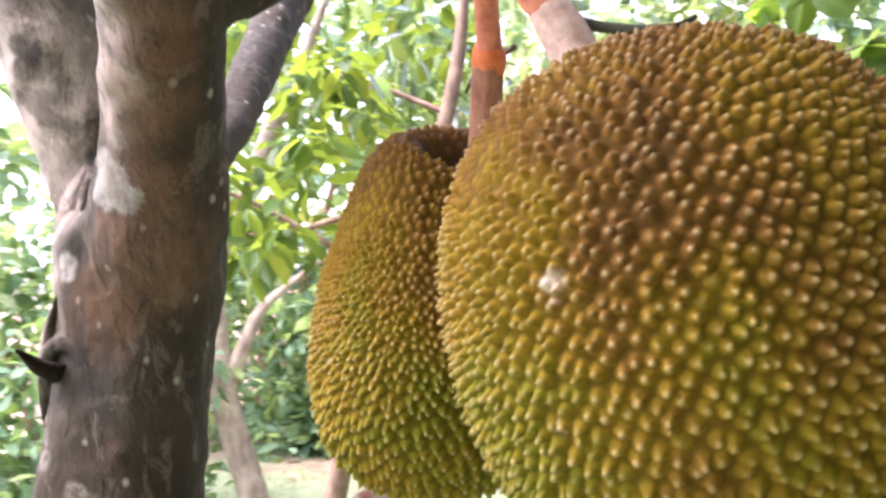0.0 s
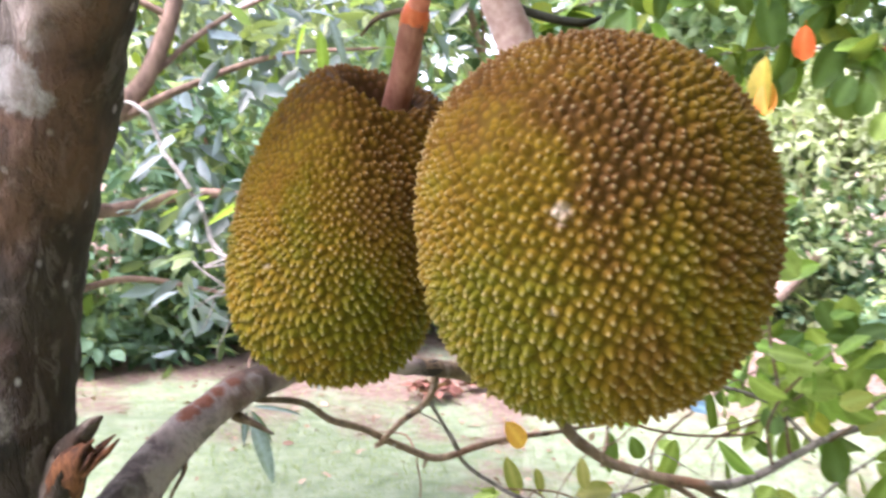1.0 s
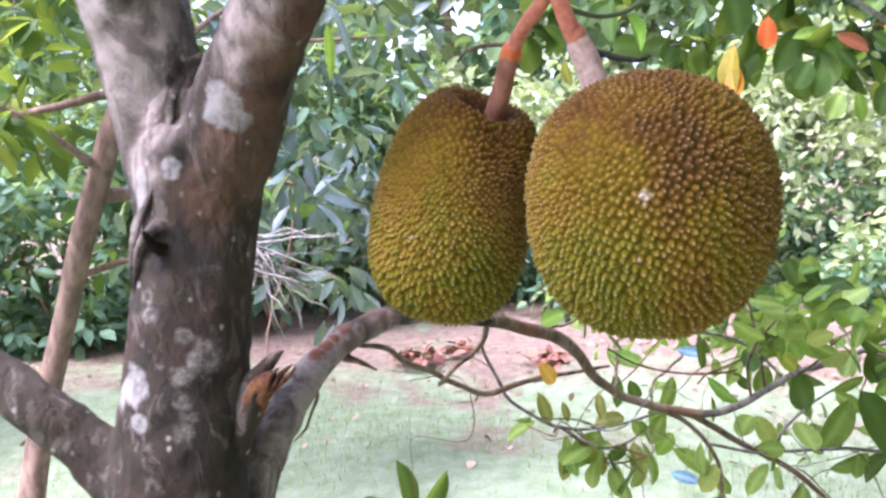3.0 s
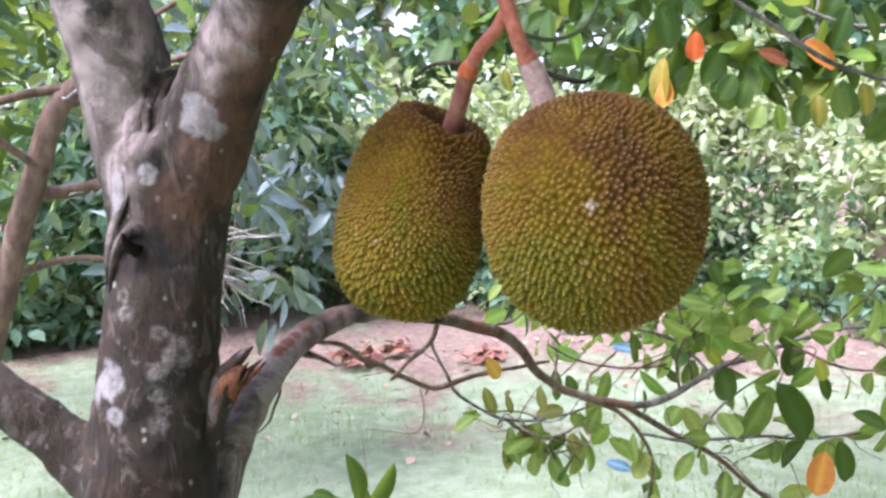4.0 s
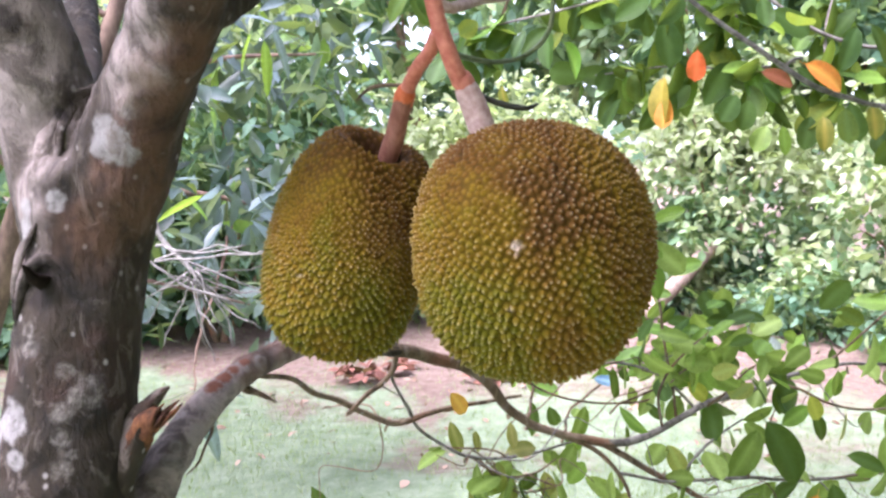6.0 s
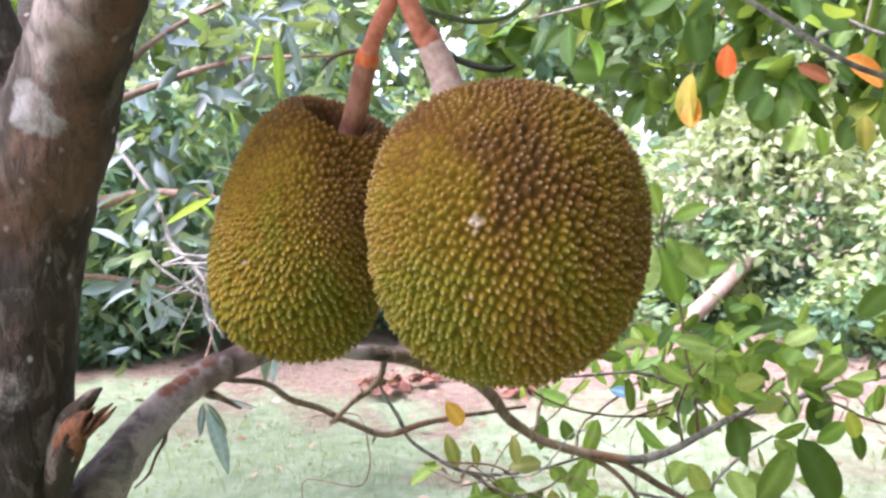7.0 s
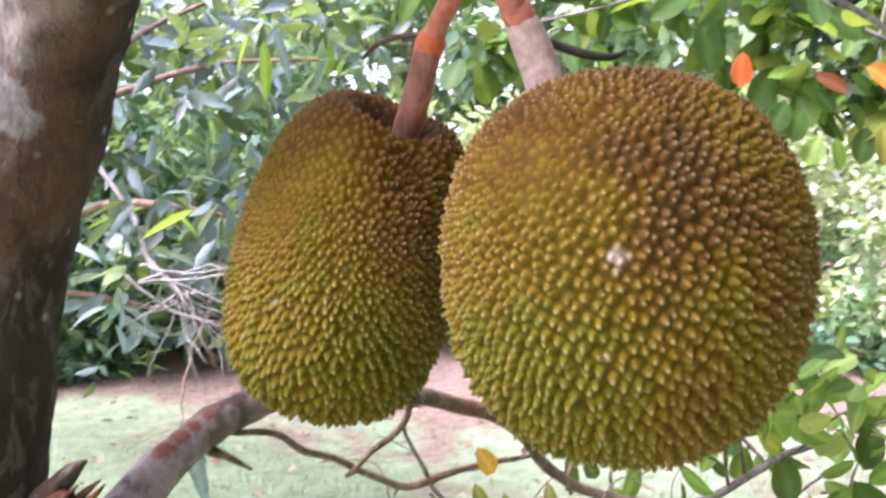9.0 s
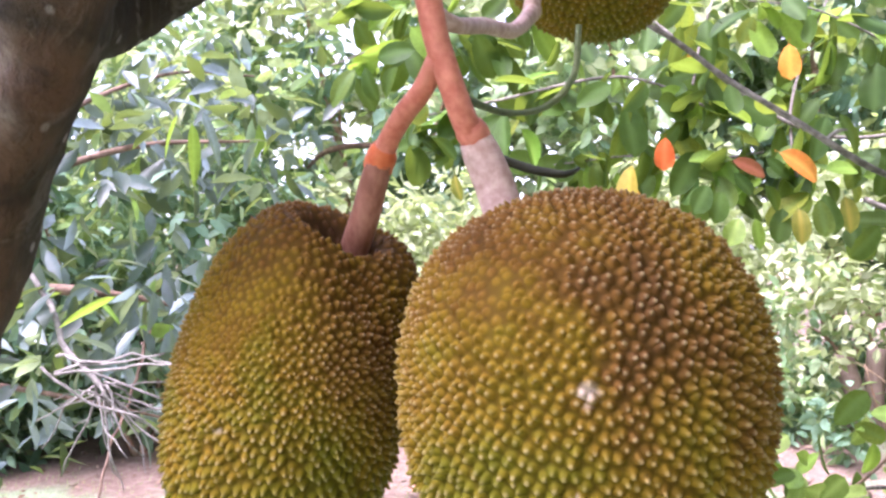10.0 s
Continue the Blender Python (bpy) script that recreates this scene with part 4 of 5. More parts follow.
    # whitish base colour stands in for sky reflected on two leaves
    sky_white = recoloured(LEAVES[2:3], leaf_material("leaf with painted sky reflection", (0.50, 0.54, 0.58), (0.62, 0.66, 0.70), None, 0.3, 0.2))
    leaf_on(twigs["shoot_b"], (1.295, 1.50, 1.115), (0.085, -0.03, -0.03), 0.100, sky_white, rng, 5, "leaf whitened to paint a sky reflection")
    leaf_on(twigs["reach"], (1.54, 1.46, 1.06), (0.075, -0.03, -0.055), 0.095, sky_white, rng, 5, "leaf whitened to paint a sky reflection")
    upright = [((0.856, 1.184, 1.402), (0.024, -0.05, -0.12), 0.14, LEAVES_BRIGHT),
               ((0.863, 1.182, 1.406), (0.067, -0.057, -0.064), 0.125, LEAVES_PALE),
               ((0.85, 1.186, 1.404), (-0.057, -0.027, -0.11), 0.13, LEAVES_PALE),
               ((0.868, 1.185, 1.444), (-0.035, -0.015, 0.068), 0.085, LEAVES_PALE),
               ((0.879, 1.181, 1.44), (0.042, -0.04, 0.027), 0.09, LEAVES_BRIGHT),
               ((0.872, 1.18, 1.413), (0.013, -0.039, -0.043), 0.07, LEAVES_BRIGHT)]
    for place, way, size, kind in upright:
        leaf_on(twigs["upright"], place, way, size, kind, rng, rng.uniform(-15, 15))
    for place, way, size, kind in large + more:
        leaf_on(twigs["up" if place[2] > 0.96 else "level"], place, way, size, kind, rng, rng.uniform(-12, 12))
    # an orange leaf caught among the twigs and one hanging low
    leaf_on(twigs["back"], (0.316, 1.06, 1.150), (0.40, -0.05, -0.55), 0.062, LEAVES_ORANGE, rng, 0, "withered orange leaf")
    leaf_on(twigs["level"], (1.225, 0.972, 0.825), (-0.041, -0.015, -0.090), 0.125, LEAVES_ORANGE, rng, 10, "withered orange leaf")


build_low_leaves()


# ---- the fruit ----
def build_jackfruit(label, centre, axis, wide, tall, blunt, seed, pitch, detail, stains=(), hollow=0.0, lean=(0, 0), taper=0.0, patches=(), shoulders=(), flats=()):
    """A fruit whose rind is one net of pointed studs: each stud's point and the pits between are corners of the net."""
    rng = np.random.default_rng(seed)
    fruit = thing("jackfruit", centre, label, "jackfruit", "jackfruits on the tree")
    zc = Vector(axis).normalized()
    xc = Vector((0, 1, 0)).cross(zc).normalized()
    yc = zc.cross(xc)
    frame3 = np.array([xc, yc, zc])
    lobes = [(rng.normal(0, 1, 3), rng.uniform(1.5, 4.0), rng.uniform(0, 6.3)) for _ in range(7)]
    crown = np.array([lean[0], lean[1], 1.0]) / math.hypot(1, *lean)

    def base(d):
        s, c = np.hypot(d[:, 0], d[:, 1]), d[:, 2]
        girth = wide * (1 + taper * c)
        r = ((s / girth) ** blunt + (np.abs(c) / tall) ** blunt) ** (-1 / blunt)
        bulge = sum(np.sin(k * (d @ (w / np.linalg.norm(w))) + ph) for w, k, ph in lobes)
        r = r * (1 + 0.007 * bulge)
        near = np.linalg.norm(d - crown, axis=1)
        r = r - hollow * np.exp(-((near / 0.23) ** 4)) + 0.10 * hollow * np.exp(-(((near - 0.45) / 0.18) ** 2))
        for x, y, z, more, reach in shoulders:
            r = r + more * np.exp(-(np.linalg.norm(d - np.array([x, y, z]) / math.hypot(x, y, z), axis=1) / reach) ** 2)
        return r

    # studs on an even spiral, jostled, closer together towards the stalk
    rough_area = 4 * math.pi * ((wide * wide * 1.1 + 2 * wide * tall) / 3)
    n = int(rough_area / (0.866 * pitch * pitch))
    k = (np.arange(n) + 0.5) / n
    z = 1 - 2 * (k + 0.28 * k * (k - 1))
    local = pitch * np.sqrt(1 + 0.28 * (2 * k - 1))
    a = np.arange(n) * math.pi * (3 - math.sqrt(5))
    sites = np.stack([np.sqrt(1 - z * z) * np.cos(a), np.sqrt(1 - z * z) * np.sin(a), z], -1)
    sites += rng.normal(0, 0.16 * pitch / wide, (n, 3))
    sites /= np.linalg.norm(sites, axis=1)[:, None]
    bm = bmesh.new()
    for p in sites:
        bm.verts.new(p)
    bm.verts.index_update()
    bmesh.ops.convex_hull(bm, input=bm.verts)
    tri = np.array([[v.index for v in f.verts] for f in bm.faces if len(f.verts) == 3])
    bm.free()
    # each triangle between three studs is cut into a fine grid
    grid = [(i, j, detail - i - j) for i in range(detail + 1) for j in range(detail + 1 - i)]
    at = {g[:2]: m for m, g in enumerate(grid)}
    cells = [(at[i, j], at[i + 1, j], at[i, j + 1]) for i in range(detail) for j in range(detail - i)]
    cells += [(at[i + 1, j], at[i + 1, j + 1], at[i, j + 1]) for i in range(detail) for j in range(detail - 1 - i)]
    share = np.array(grid, float) / detail
    u = np.einsum("gk,tkd->tgd", share, sites[tri]).reshape(-1, 3)
    faces = (np.array(cells)[None] + (np.arange(len(tri)) * len(grid))[:, None, None]).reshape(-1, 3)
    _, first, back = np.unique(np.round(u, 6), axis=0, return_index=True, return_inverse=True)
    u, faces = u[first], back.reshape(-1)[faces]
    u /= np.linalg.norm(u, axis=1)[:, None]
    sp = sites * base(sites)[:, None]
    from mathutils.kdtree import KDTree
    net = KDTree(n)
    for i, p in enumerate(sp):
        net.insert(p, i)
    net.balance()
    r0 = base(u)
    p0 = u * r0[:, None]
    d1, d2, own = np.empty(len(u)), np.empty(len(u)), np.empty(len(u), int)
    for i, p in enumerate(p0):
        (_, i1, e1), (_, _, e2) = net.find_n(p, 2)
        d1[i], d2[i], own[i] = e1, e2, i1
    reach = np.clip(1 - d1 / (0.63 * local[own]), 0, 1)
    edge = np.clip((d2 - d1) / (d2 + d1 + 1e-9), 0, 1)
    tip = np.clip(reach * (0.55 + 0.9 * edge), 0, 1)
    tall_of = rng.uniform(0.62, 1.28, n)
    flat = np.ones(len(u))
    for x, y, zz, rr, less in flats:
        flat *= 1 - less * np.exp(-(np.linalg.norm(p0 @ frame3 + np.array(centre) - np.array([x, y, zz]), axis=1) / rr) ** 2)
    height = 0.80 * local[own] * tall_of[own] * tip ** 1.02 * flat
    fade = np.clip((np.linalg.norm(u - crown, axis=1) - 0.07) / 0.12, 0.0, 1)
    p = u * (r0 + height * (0.4 + 0.6 * fade))[:, None]
    p[:, 2] -= 0.10 * height
    world_p = p @ frame3 + np.array(centre)
    latex = np.zeros(len(u))
    for x, y, zz, rr in stains:
        d = np.linalg.norm(world_p - np.array([x, y, zz]), axis=1)
        latex = np.maximum(latex, np.clip(1.6 - d / rr - 0.9 * rng.uniform(0, 1, n)[own], 0, 1))
    ripe = 0.45 + 0.18 * u[:, 2]
    for x, y, zz, rr, more in patches:
        ripe += 0.60 * more * np.exp(-(np.linalg.norm(world_p - np.array([x, y, zz]), axis=1) / rr) ** 2)
    # the stalk hollow is browned through ripe to paint its shade
    hollow_shade = np.exp(-((np.linalg.norm(u - crown, axis=1) / 0.23) ** 4)) * min(1.0, 25 * hollow)
    ripe = np.clip(ripe + 0.7 * hollow_shade, -0.3, 1.2)
    me = mesh_of("rind", world_p, faces, MAT_RIND, True, {"tip": tip * flat * (1 - 0.8 * hollow_shade), "site": rng.uniform(0, 1, n)[own], "latex": latex, "ripe": ripe})
    part("rind", me, fruit)
    return fruit


# patches vary the ripeness; those near z 1.37 paint shade on the undersides
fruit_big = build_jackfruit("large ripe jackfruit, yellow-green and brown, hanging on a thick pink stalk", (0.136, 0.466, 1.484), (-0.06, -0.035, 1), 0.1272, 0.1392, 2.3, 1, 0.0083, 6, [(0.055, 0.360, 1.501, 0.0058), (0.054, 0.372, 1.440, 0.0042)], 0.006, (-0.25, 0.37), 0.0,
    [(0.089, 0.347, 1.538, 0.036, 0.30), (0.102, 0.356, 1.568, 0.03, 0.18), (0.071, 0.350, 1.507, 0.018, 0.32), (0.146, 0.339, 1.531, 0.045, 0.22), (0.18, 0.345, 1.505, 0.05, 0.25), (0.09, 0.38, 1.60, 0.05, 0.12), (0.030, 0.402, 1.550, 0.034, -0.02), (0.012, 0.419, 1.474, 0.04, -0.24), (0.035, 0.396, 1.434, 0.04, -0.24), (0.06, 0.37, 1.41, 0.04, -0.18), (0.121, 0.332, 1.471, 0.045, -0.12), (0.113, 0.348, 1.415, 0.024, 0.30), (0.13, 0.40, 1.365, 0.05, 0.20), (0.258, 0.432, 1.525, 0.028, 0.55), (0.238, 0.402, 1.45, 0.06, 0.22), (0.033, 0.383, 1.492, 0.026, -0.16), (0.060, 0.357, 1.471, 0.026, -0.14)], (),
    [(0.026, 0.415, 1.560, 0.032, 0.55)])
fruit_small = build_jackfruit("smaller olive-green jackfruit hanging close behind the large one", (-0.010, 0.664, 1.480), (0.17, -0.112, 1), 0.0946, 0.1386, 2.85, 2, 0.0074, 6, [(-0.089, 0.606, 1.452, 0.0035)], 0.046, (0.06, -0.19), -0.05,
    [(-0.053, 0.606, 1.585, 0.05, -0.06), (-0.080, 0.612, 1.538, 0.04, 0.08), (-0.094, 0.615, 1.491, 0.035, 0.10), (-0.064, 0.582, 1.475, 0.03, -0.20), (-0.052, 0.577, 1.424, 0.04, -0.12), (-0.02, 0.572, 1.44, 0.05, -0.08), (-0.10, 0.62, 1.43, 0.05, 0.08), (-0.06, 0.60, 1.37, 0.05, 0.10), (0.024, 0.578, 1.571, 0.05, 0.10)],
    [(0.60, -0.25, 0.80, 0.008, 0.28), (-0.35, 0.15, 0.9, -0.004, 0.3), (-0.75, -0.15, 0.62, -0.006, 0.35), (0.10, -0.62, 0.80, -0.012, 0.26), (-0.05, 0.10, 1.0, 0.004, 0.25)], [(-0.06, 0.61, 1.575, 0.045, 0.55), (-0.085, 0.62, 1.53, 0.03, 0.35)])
fruit_top = build_jackfruit("young green-brown jackfruit hanging higher on the same stalk", (0.444, 0.814, 1.992), (0, 0, 1), 0.117, 0.128, 2.2, 3, 0.0078, 4, (), 0.01)


def build_stalks():
    stalk = thing("fruit_stalk", (0.0, 0.8, 2.03), "forked red-orange fruit stalk hanging from a limb", "stalk")
    stem("main_stem", [(0.005, 0.80, 2.04, 0.013), (0.012, 0.70, 1.98, 0.012), (0.018, 0.56, 1.90, 0.011), (0.024, 0.51, 1.82, 0.0105), (0.034, 0.506, 1.765, 0.0098), (0.041, 0.506, 1.735, 0.0095), (0.052, 0.506, 1.706, 0.0095), (0.066, 0.51, 1.680, 0.0100), (0.078, 0.514, 1.666, 0.0112)], stalk, MAT_STALK, sides=14, step=0.006, rough=0.05, seed=31)
    stem("side_stem", [(0.042, 0.508, 1.722, 0.0075), (0.042, 0.530, 1.703, 0.0082), (0.042, 0.560, 1.690, 0.0085), (0.043, 0.588, 1.675, 0.0088), (0.042, 0.599, 1.662, 0.0100)], stalk, MAT_STALK, sides=14, step=0.006, rough=0.05, seed=32)
    stem("upper_stem", [(0.036, 0.506, 1.755, 0.007), (0.06, 0.512, 1.749, 0.0062), (0.137, 0.589, 1.778, 0.007), (0.23, 0.68, 1.81, 0.008), (0.31, 0.757, 1.862, 0.010)], stalk, MAT_STALK_PALE, sides=12, step=0.008, rough=0.08, seed=33)
    stem("dry_twig", [(0.062, 0.63, 1.675, 0.0026), (0.045, 0.68, 1.680, 0.0028), (0.032, 0.705, 1.676, 0.0025), (0.022, 0.718, 1.663, 0.0014)], stalk, MAT_TWIG, "", 8, 0.006, 0.2, 41)
    stem("green_twig", [(0.055, 0.512, 1.702, 0.004), (0.10, 0.55, 1.702, 0.0034), (0.155, 0.58, 1.703, 0.003), (0.21, 0.60, 1.718, 0.003), (0.245, 0.606, 1.75, 0.0035), (0.255, 0.61, 1.80, 0.003)], stalk, plain_material("green twig", (0.07, 0.10, 0.035), (0.16, 0.18, 0.08), 60.0), "", 8, 0.008, 0.12, 42)
    stem("dry_twig", [(0.085, 0.530, 1.668, 0.0025), (0.105, 0.522, 1.655, 0.0036), (0.128, 0.510, 1.646, 0.0036), (0.150, 0.500, 1.643, 0.003), (0.162, 0.497, 1.648, 0.0015)], stalk, plain_material("blackened twig", (0.020, 0.022, 0.014), (0.060, 0.058, 0.036), 60.0), "", 8, 0.006, 0.2, 43)
    # the swollen pale ends and their collars belong to the fruits
    stem("stalk", [(0.076, 0.513, 1.669, 0.0115), (0.081, 0.514, 1.660, 0.0140), (0.087, 0.513, 1.648, 0.0150), (0.094, 0.511, 1.630, 0.0152), (0.102, 0.507, 1.600, 0.0155), (0.108, 0.502, 1.575, 0.0155)], fruit_big, MAT_STALK_PALE, "swollen dusty pink stalk", 16, 0.004, 0.04, 34)
    stem("collar", [(0.070, 0.5115, 1.677, 0.0108), (0.073, 0.5125, 1.673, 0.0122), (0.076, 0.513, 1.669, 0.0122), (0.079, 0.5135, 1.664, 0.0120)], fruit_big, MAT_STALK, "", 16, 0.002, 0.05, 35)
    stem("stalk", [(0.041, 0.602, 1.657, 0.0112), (0.039, 0.610, 1.640, 0.0118), (0.036, 0.620, 1.615, 0.0122), (0.032, 0.632, 1.590, 0.0124), (0.028, 0.640, 1.560, 0.0124)], fruit_small, plain_material("reddish-brown stalk", (0.21, 0.075, 0.045), (0.38, 0.17, 0.115), 80.0, 0.65, 0.35, 0.002, (1, 1, 0.4)), "reddish-brown stalk", 16, 0.004, 0.04, 36)
    stem("collar", [(0.0425, 0.594, 1.669, 0.0095), (0.042, 0.599, 1.664, 0.0122), (0.0415, 0.603, 1.658, 0.0126), (0.041, 0.606, 1.651, 0.0118)], fruit_small, MAT_RING, "bright orange collar", 16, 0.002, 0.06, 37)
    stem("stalk", [(0.30, 0.75, 1.855, 0.0095), (0.33, 0.77, 1.93, 0.011), (0.37, 0.79, 2.05, 0.012), (0.43, 0.81, 2.11, 0.012)], fruit_top, MAT_STALK_PALE, "", 12, 0.01, 0.05, 38)


build_stalks()


# ---- leafy branches behind the fruit ----
def build_curtain():
    """The leafy branch of the same kind of tree that hangs three metres off."""
    rng = random.Random(11)
    bough = thing("leafy_branch", (2.9, 1.6, 2.1), "thin grey branch with dense hanging oval green leaves, a few orange", "branch")
    side = thing("leafy_branch", (1.72, 2.34, 2.62), "slim side branch crowded with broad oval green leaves", "branch")
    lines = {
        "a": [(1.72, 2.34, 2.62, 0.004), (1.917, 2.18, 2.42, 0.006), (2.097, 2.026, 2.20, 0.007), (2.288, 1.91, 2.05, 0.008), (2.514, 1.784, 2.0, 0.007), (2.9, 1.6, 2.1, 0.007), (3.6, 1.3, 2.4, 0.009), (4.6, 0.9, 3.2, 0.014)],
        "b": [(2.514, 1.784, 1.779, 0.011), (2.66, 1.70, 1.70, 0.01), (2.85, 1.62, 1.55, 0.008), (3.0, 1.55, 1.4, 0.004)],
        "c": [(2.05, 2.06, 2.11, 0.006), (1.75, 2.2, 2.22, 0.006), (1.4, 2.45, 2.15, 0.005), (1.1, 2.65, 2.08, 0.003)],
        "d": [(2.2, 1.96, 1.95, 0.005), (2.05, 2.1, 1.93, 0.005), (1.85, 2.25, 1.95, 0.004), (1.6, 2.4, 1.92, 0.003)],
        "e": [(1.8, 2.27, 2.48, 0.006), (1.5, 2.5, 2.45, 0.006), (1.15, 2.7, 2.40, 0.004), (0.9, 2.85, 2.3, 0.003)],
        "f": [(2.3, 1.9, 1.86, 0.006), (2.4, 2.0, 2.1, 0.006), (2.55, 2.05, 2.35, 0.005), (2.7, 2.05, 2.6, 0.004)],
        "g": [(2.0, 2.1, 2.2, 0.006), (2.15, 2.2, 2.4, 0.005), (2.3, 2.25, 2.65, 0.004)],
        "h": [(2.7, 1.69, 1.74, 0.006), (2.78, 1.75, 1.95, 0.005), (2.9, 1.78, 2.2, 0.004)],
        "i": [(1.75, 2.32, 2.60, 0.006), (1.5, 2.55, 2.68, 0.005), (1.2, 2.8, 2.62, 0.004), (0.95, 3.0, 2.5, 0.003)],
        "j": [(2.9, 1.6, 2.1, 0.006), (2.75, 1.8, 2.35, 0.005), (2.5, 1.95, 2.5, 0.004), (2.3, 2.1, 2.55, 0.003)],
    }
    counts = {"a": 84, "b": 22, "c": 58, "d": 52, "e": 46, "f": 46, "g": 40, "h": 36, "i": 40, "j": 40}
    for i, (key, pts) in enumerate(lines.items()):
        twig = stem("twig", pts, side if key in "cdei" else bough, MAT_TWIG_PALE, sides=8, step=0.04, rough=0.12, seed=50 + i)
        c = spline(pts, 0.01)
        for k in range(counts[key]):
            j = int(len(c) * (k + rng.random()) / counts[key])
            p = Vector(c[min(j, len(c) - 1), :3]) + Vector((rng.uniform(-0.1, 0.1), rng.uniform(-0.12, 0.12), rng.uniform(-0.10, 0.05)))
            way = Vector((rng.uniform(-0.9, 0.9), rng.uniform(-0.5, 0.5), rng.uniform(-1.1, 0.1)))
            if key == "a" and c[min(j, len(c) - 1), 2] < 1.72:
                continue
            leaf_on(twig, p, way, rng.uniform(0.13, 0.215), LEAVES_BRIGHT if rng.random() < 0.12 else LEAVES, rng)
    bare = thing("bare_branch", (0.62, 1.0, 2.0), "thin grey bare branch forking at its end", "branch")
    stem("stem", [(0.52, 1.1, 2.15, 0.0045), (0.62, 1.0, 2.0, 0.0045), (0.70, 0.92, 1.915, 0.0045), (0.735, 0.85, 1.845, 0.0045), (0.775, 0.76, 1.77, 0.0046), (0.84, 0.71, 1.712, 0.0048), (0.95, 0.72, 1.692, 0.0045), (1.08, 0.75, 1.684, 0.0045), (1.3, 0.8, 1.70, 0.005)], bare, MAT_TWIG_PALE, sides=10, rough=0.12, seed=140)
    stem("fork", [(1.06, 0.746, 1.686, 0.0042), (1.11, 0.73, 1.65, 0.005), (1.2, 0.72, 1.56, 0.004), (1.3, 0.7, 1.45, 0.002)], bare, MAT_TWIG_PALE, sides=8, rough=0.12, seed=141)
    stem("spur", [(0.80, 0.735, 1.74, 0.004), (0.815, 0.725, 1.755, 0.003), (0.83, 0.72, 1.757, 0.0015)], bare, MAT_TWIG_PALE, sides=7, step=0.006, seed=142)
    first = bough.children[0]
    withered = ((1.725, 1.965, 1.985, -0.1, -0.05, -1.0, 0.125, "RED", 5), (1.605, 1.98, 1.82, -0.12, 0.02, -1.0, 0.125, "ORANGE", 35),
                (1.95, 1.72, 1.915, 0.80, -0.36, -0.42, 0.19, "ORANGE", 10), (1.90, 1.86, 1.895, 0.85, -0.3, -0.25, 0.15, "BROWN", 0),
                (2.142, 1.78, 1.752, -0.02, -0.04, -0.131, 0.138, "GOLD", 10), (2.387, 1.78, 1.801, 0.004, -0.04, -0.14, 0.146, "GOLD", 10), (1.607, 1.99, 1.90, -0.22, 0.06, -1.0, 0.20, "GOLD", 50), (2.20, 1.85, 2.33, 0.05, 0.0, -1.0, 0.14, "ORANGE", 20),
                (1.235, 2.50, 1.89, 0.1, 0.0, -1.0, 0.11, "GOLD", 50), (1.99, 2.11, 2.33, 0.3, 0.0, -0.9, 0.08, "ORANGE", 10))
    hanging = (((1.918, 1.900, 1.809), (-0.063, -0.030, -0.119), 0.138, LEAVES), ((1.859, 1.900, 1.824), (-0.097, -0.030, -0.101), 0.144, LEAVES),
               ((2.005, 1.900, 1.720), (-0.096, -0.030, -0.122), 0.150, LEAVES_PALE), ((2.073, 1.900, 1.722), (0.002, -0.030, -0.119), 0.123, LEAVES_BRIGHT),
               ((2.119, 1.900, 1.833), (0.071, -0.030, -0.095), 0.122, LEAVES), ((2.223, 1.900, 1.761), (-0.059, -0.030, -0.137), 0.152, LEAVES),
               ((2.270, 1.780, 1.808), (0.028, -0.040, -0.173), 0.165, LEAVES), ((2.246, 1.780, 1.786), (-0.004, -0.040, -0.152), 0.150, LEAVES),
               ((2.272, 1.780, 1.870), (0.152, -0.040, 0.019), 0.150, LEAVES_BRIGHT), ((2.481, 1.780, 1.857), (0.120, -0.040, 0.018), 0.130, LEAVES_BRIGHT),
               ((2.304, 1.780, 2.080), (-0.120, -0.040, -0.209), 0.200, LEAVES), ((2.350, 1.780, 2.090), (0.136, -0.040, -0.185), 0.190, LEAVES),
               ((1.964, 1.900, 1.869), (0.058, -0.030, -0.083), 0.106, LEAVES), ((1.951, 1.900, 2.173), (0.002, -0.030, -0.125), 0.129, LEAVES),
               ((2.049, 1.900, 1.914), (-0.093, -0.030, 0.064), 0.117, LEAVES))
    for place, way, size, kind in hanging:
        leaf_on(first, place, way, size, kind, rng, rng.uniform(-15, 15))
    tints = {"ORANGE": (LEAVES_ORANGE, "withered orange leaf"), "BROWN": (LEAVES_BROWN, "withered brown leaf"),
             "RED": (recoloured(LEAVES[3:4], leaf_material("withered red leaf", (0.44, 0.06, 0.015), (0.56, 0.115, 0.025), None, 0.65, 0.35, 18.0, 0.15)), "withered red-orange leaf"),
             "GOLD": (recoloured(LEAVES[2:3], leaf_material("half-turned leaf", (0.16, 0.17, 0.02), (0.34, 0.24, 0.03), None, 0.5, 0.42, 9.0)), "leaf turning from green to gold")}
    for x, y, z, wx, wy, wz, size, tint, spin in withered:
        leaf_on(first, (x, y, z), (wx, wy, wz), size, tints[tint][0], rng, spin, tints[tint][1])


build_curtain()


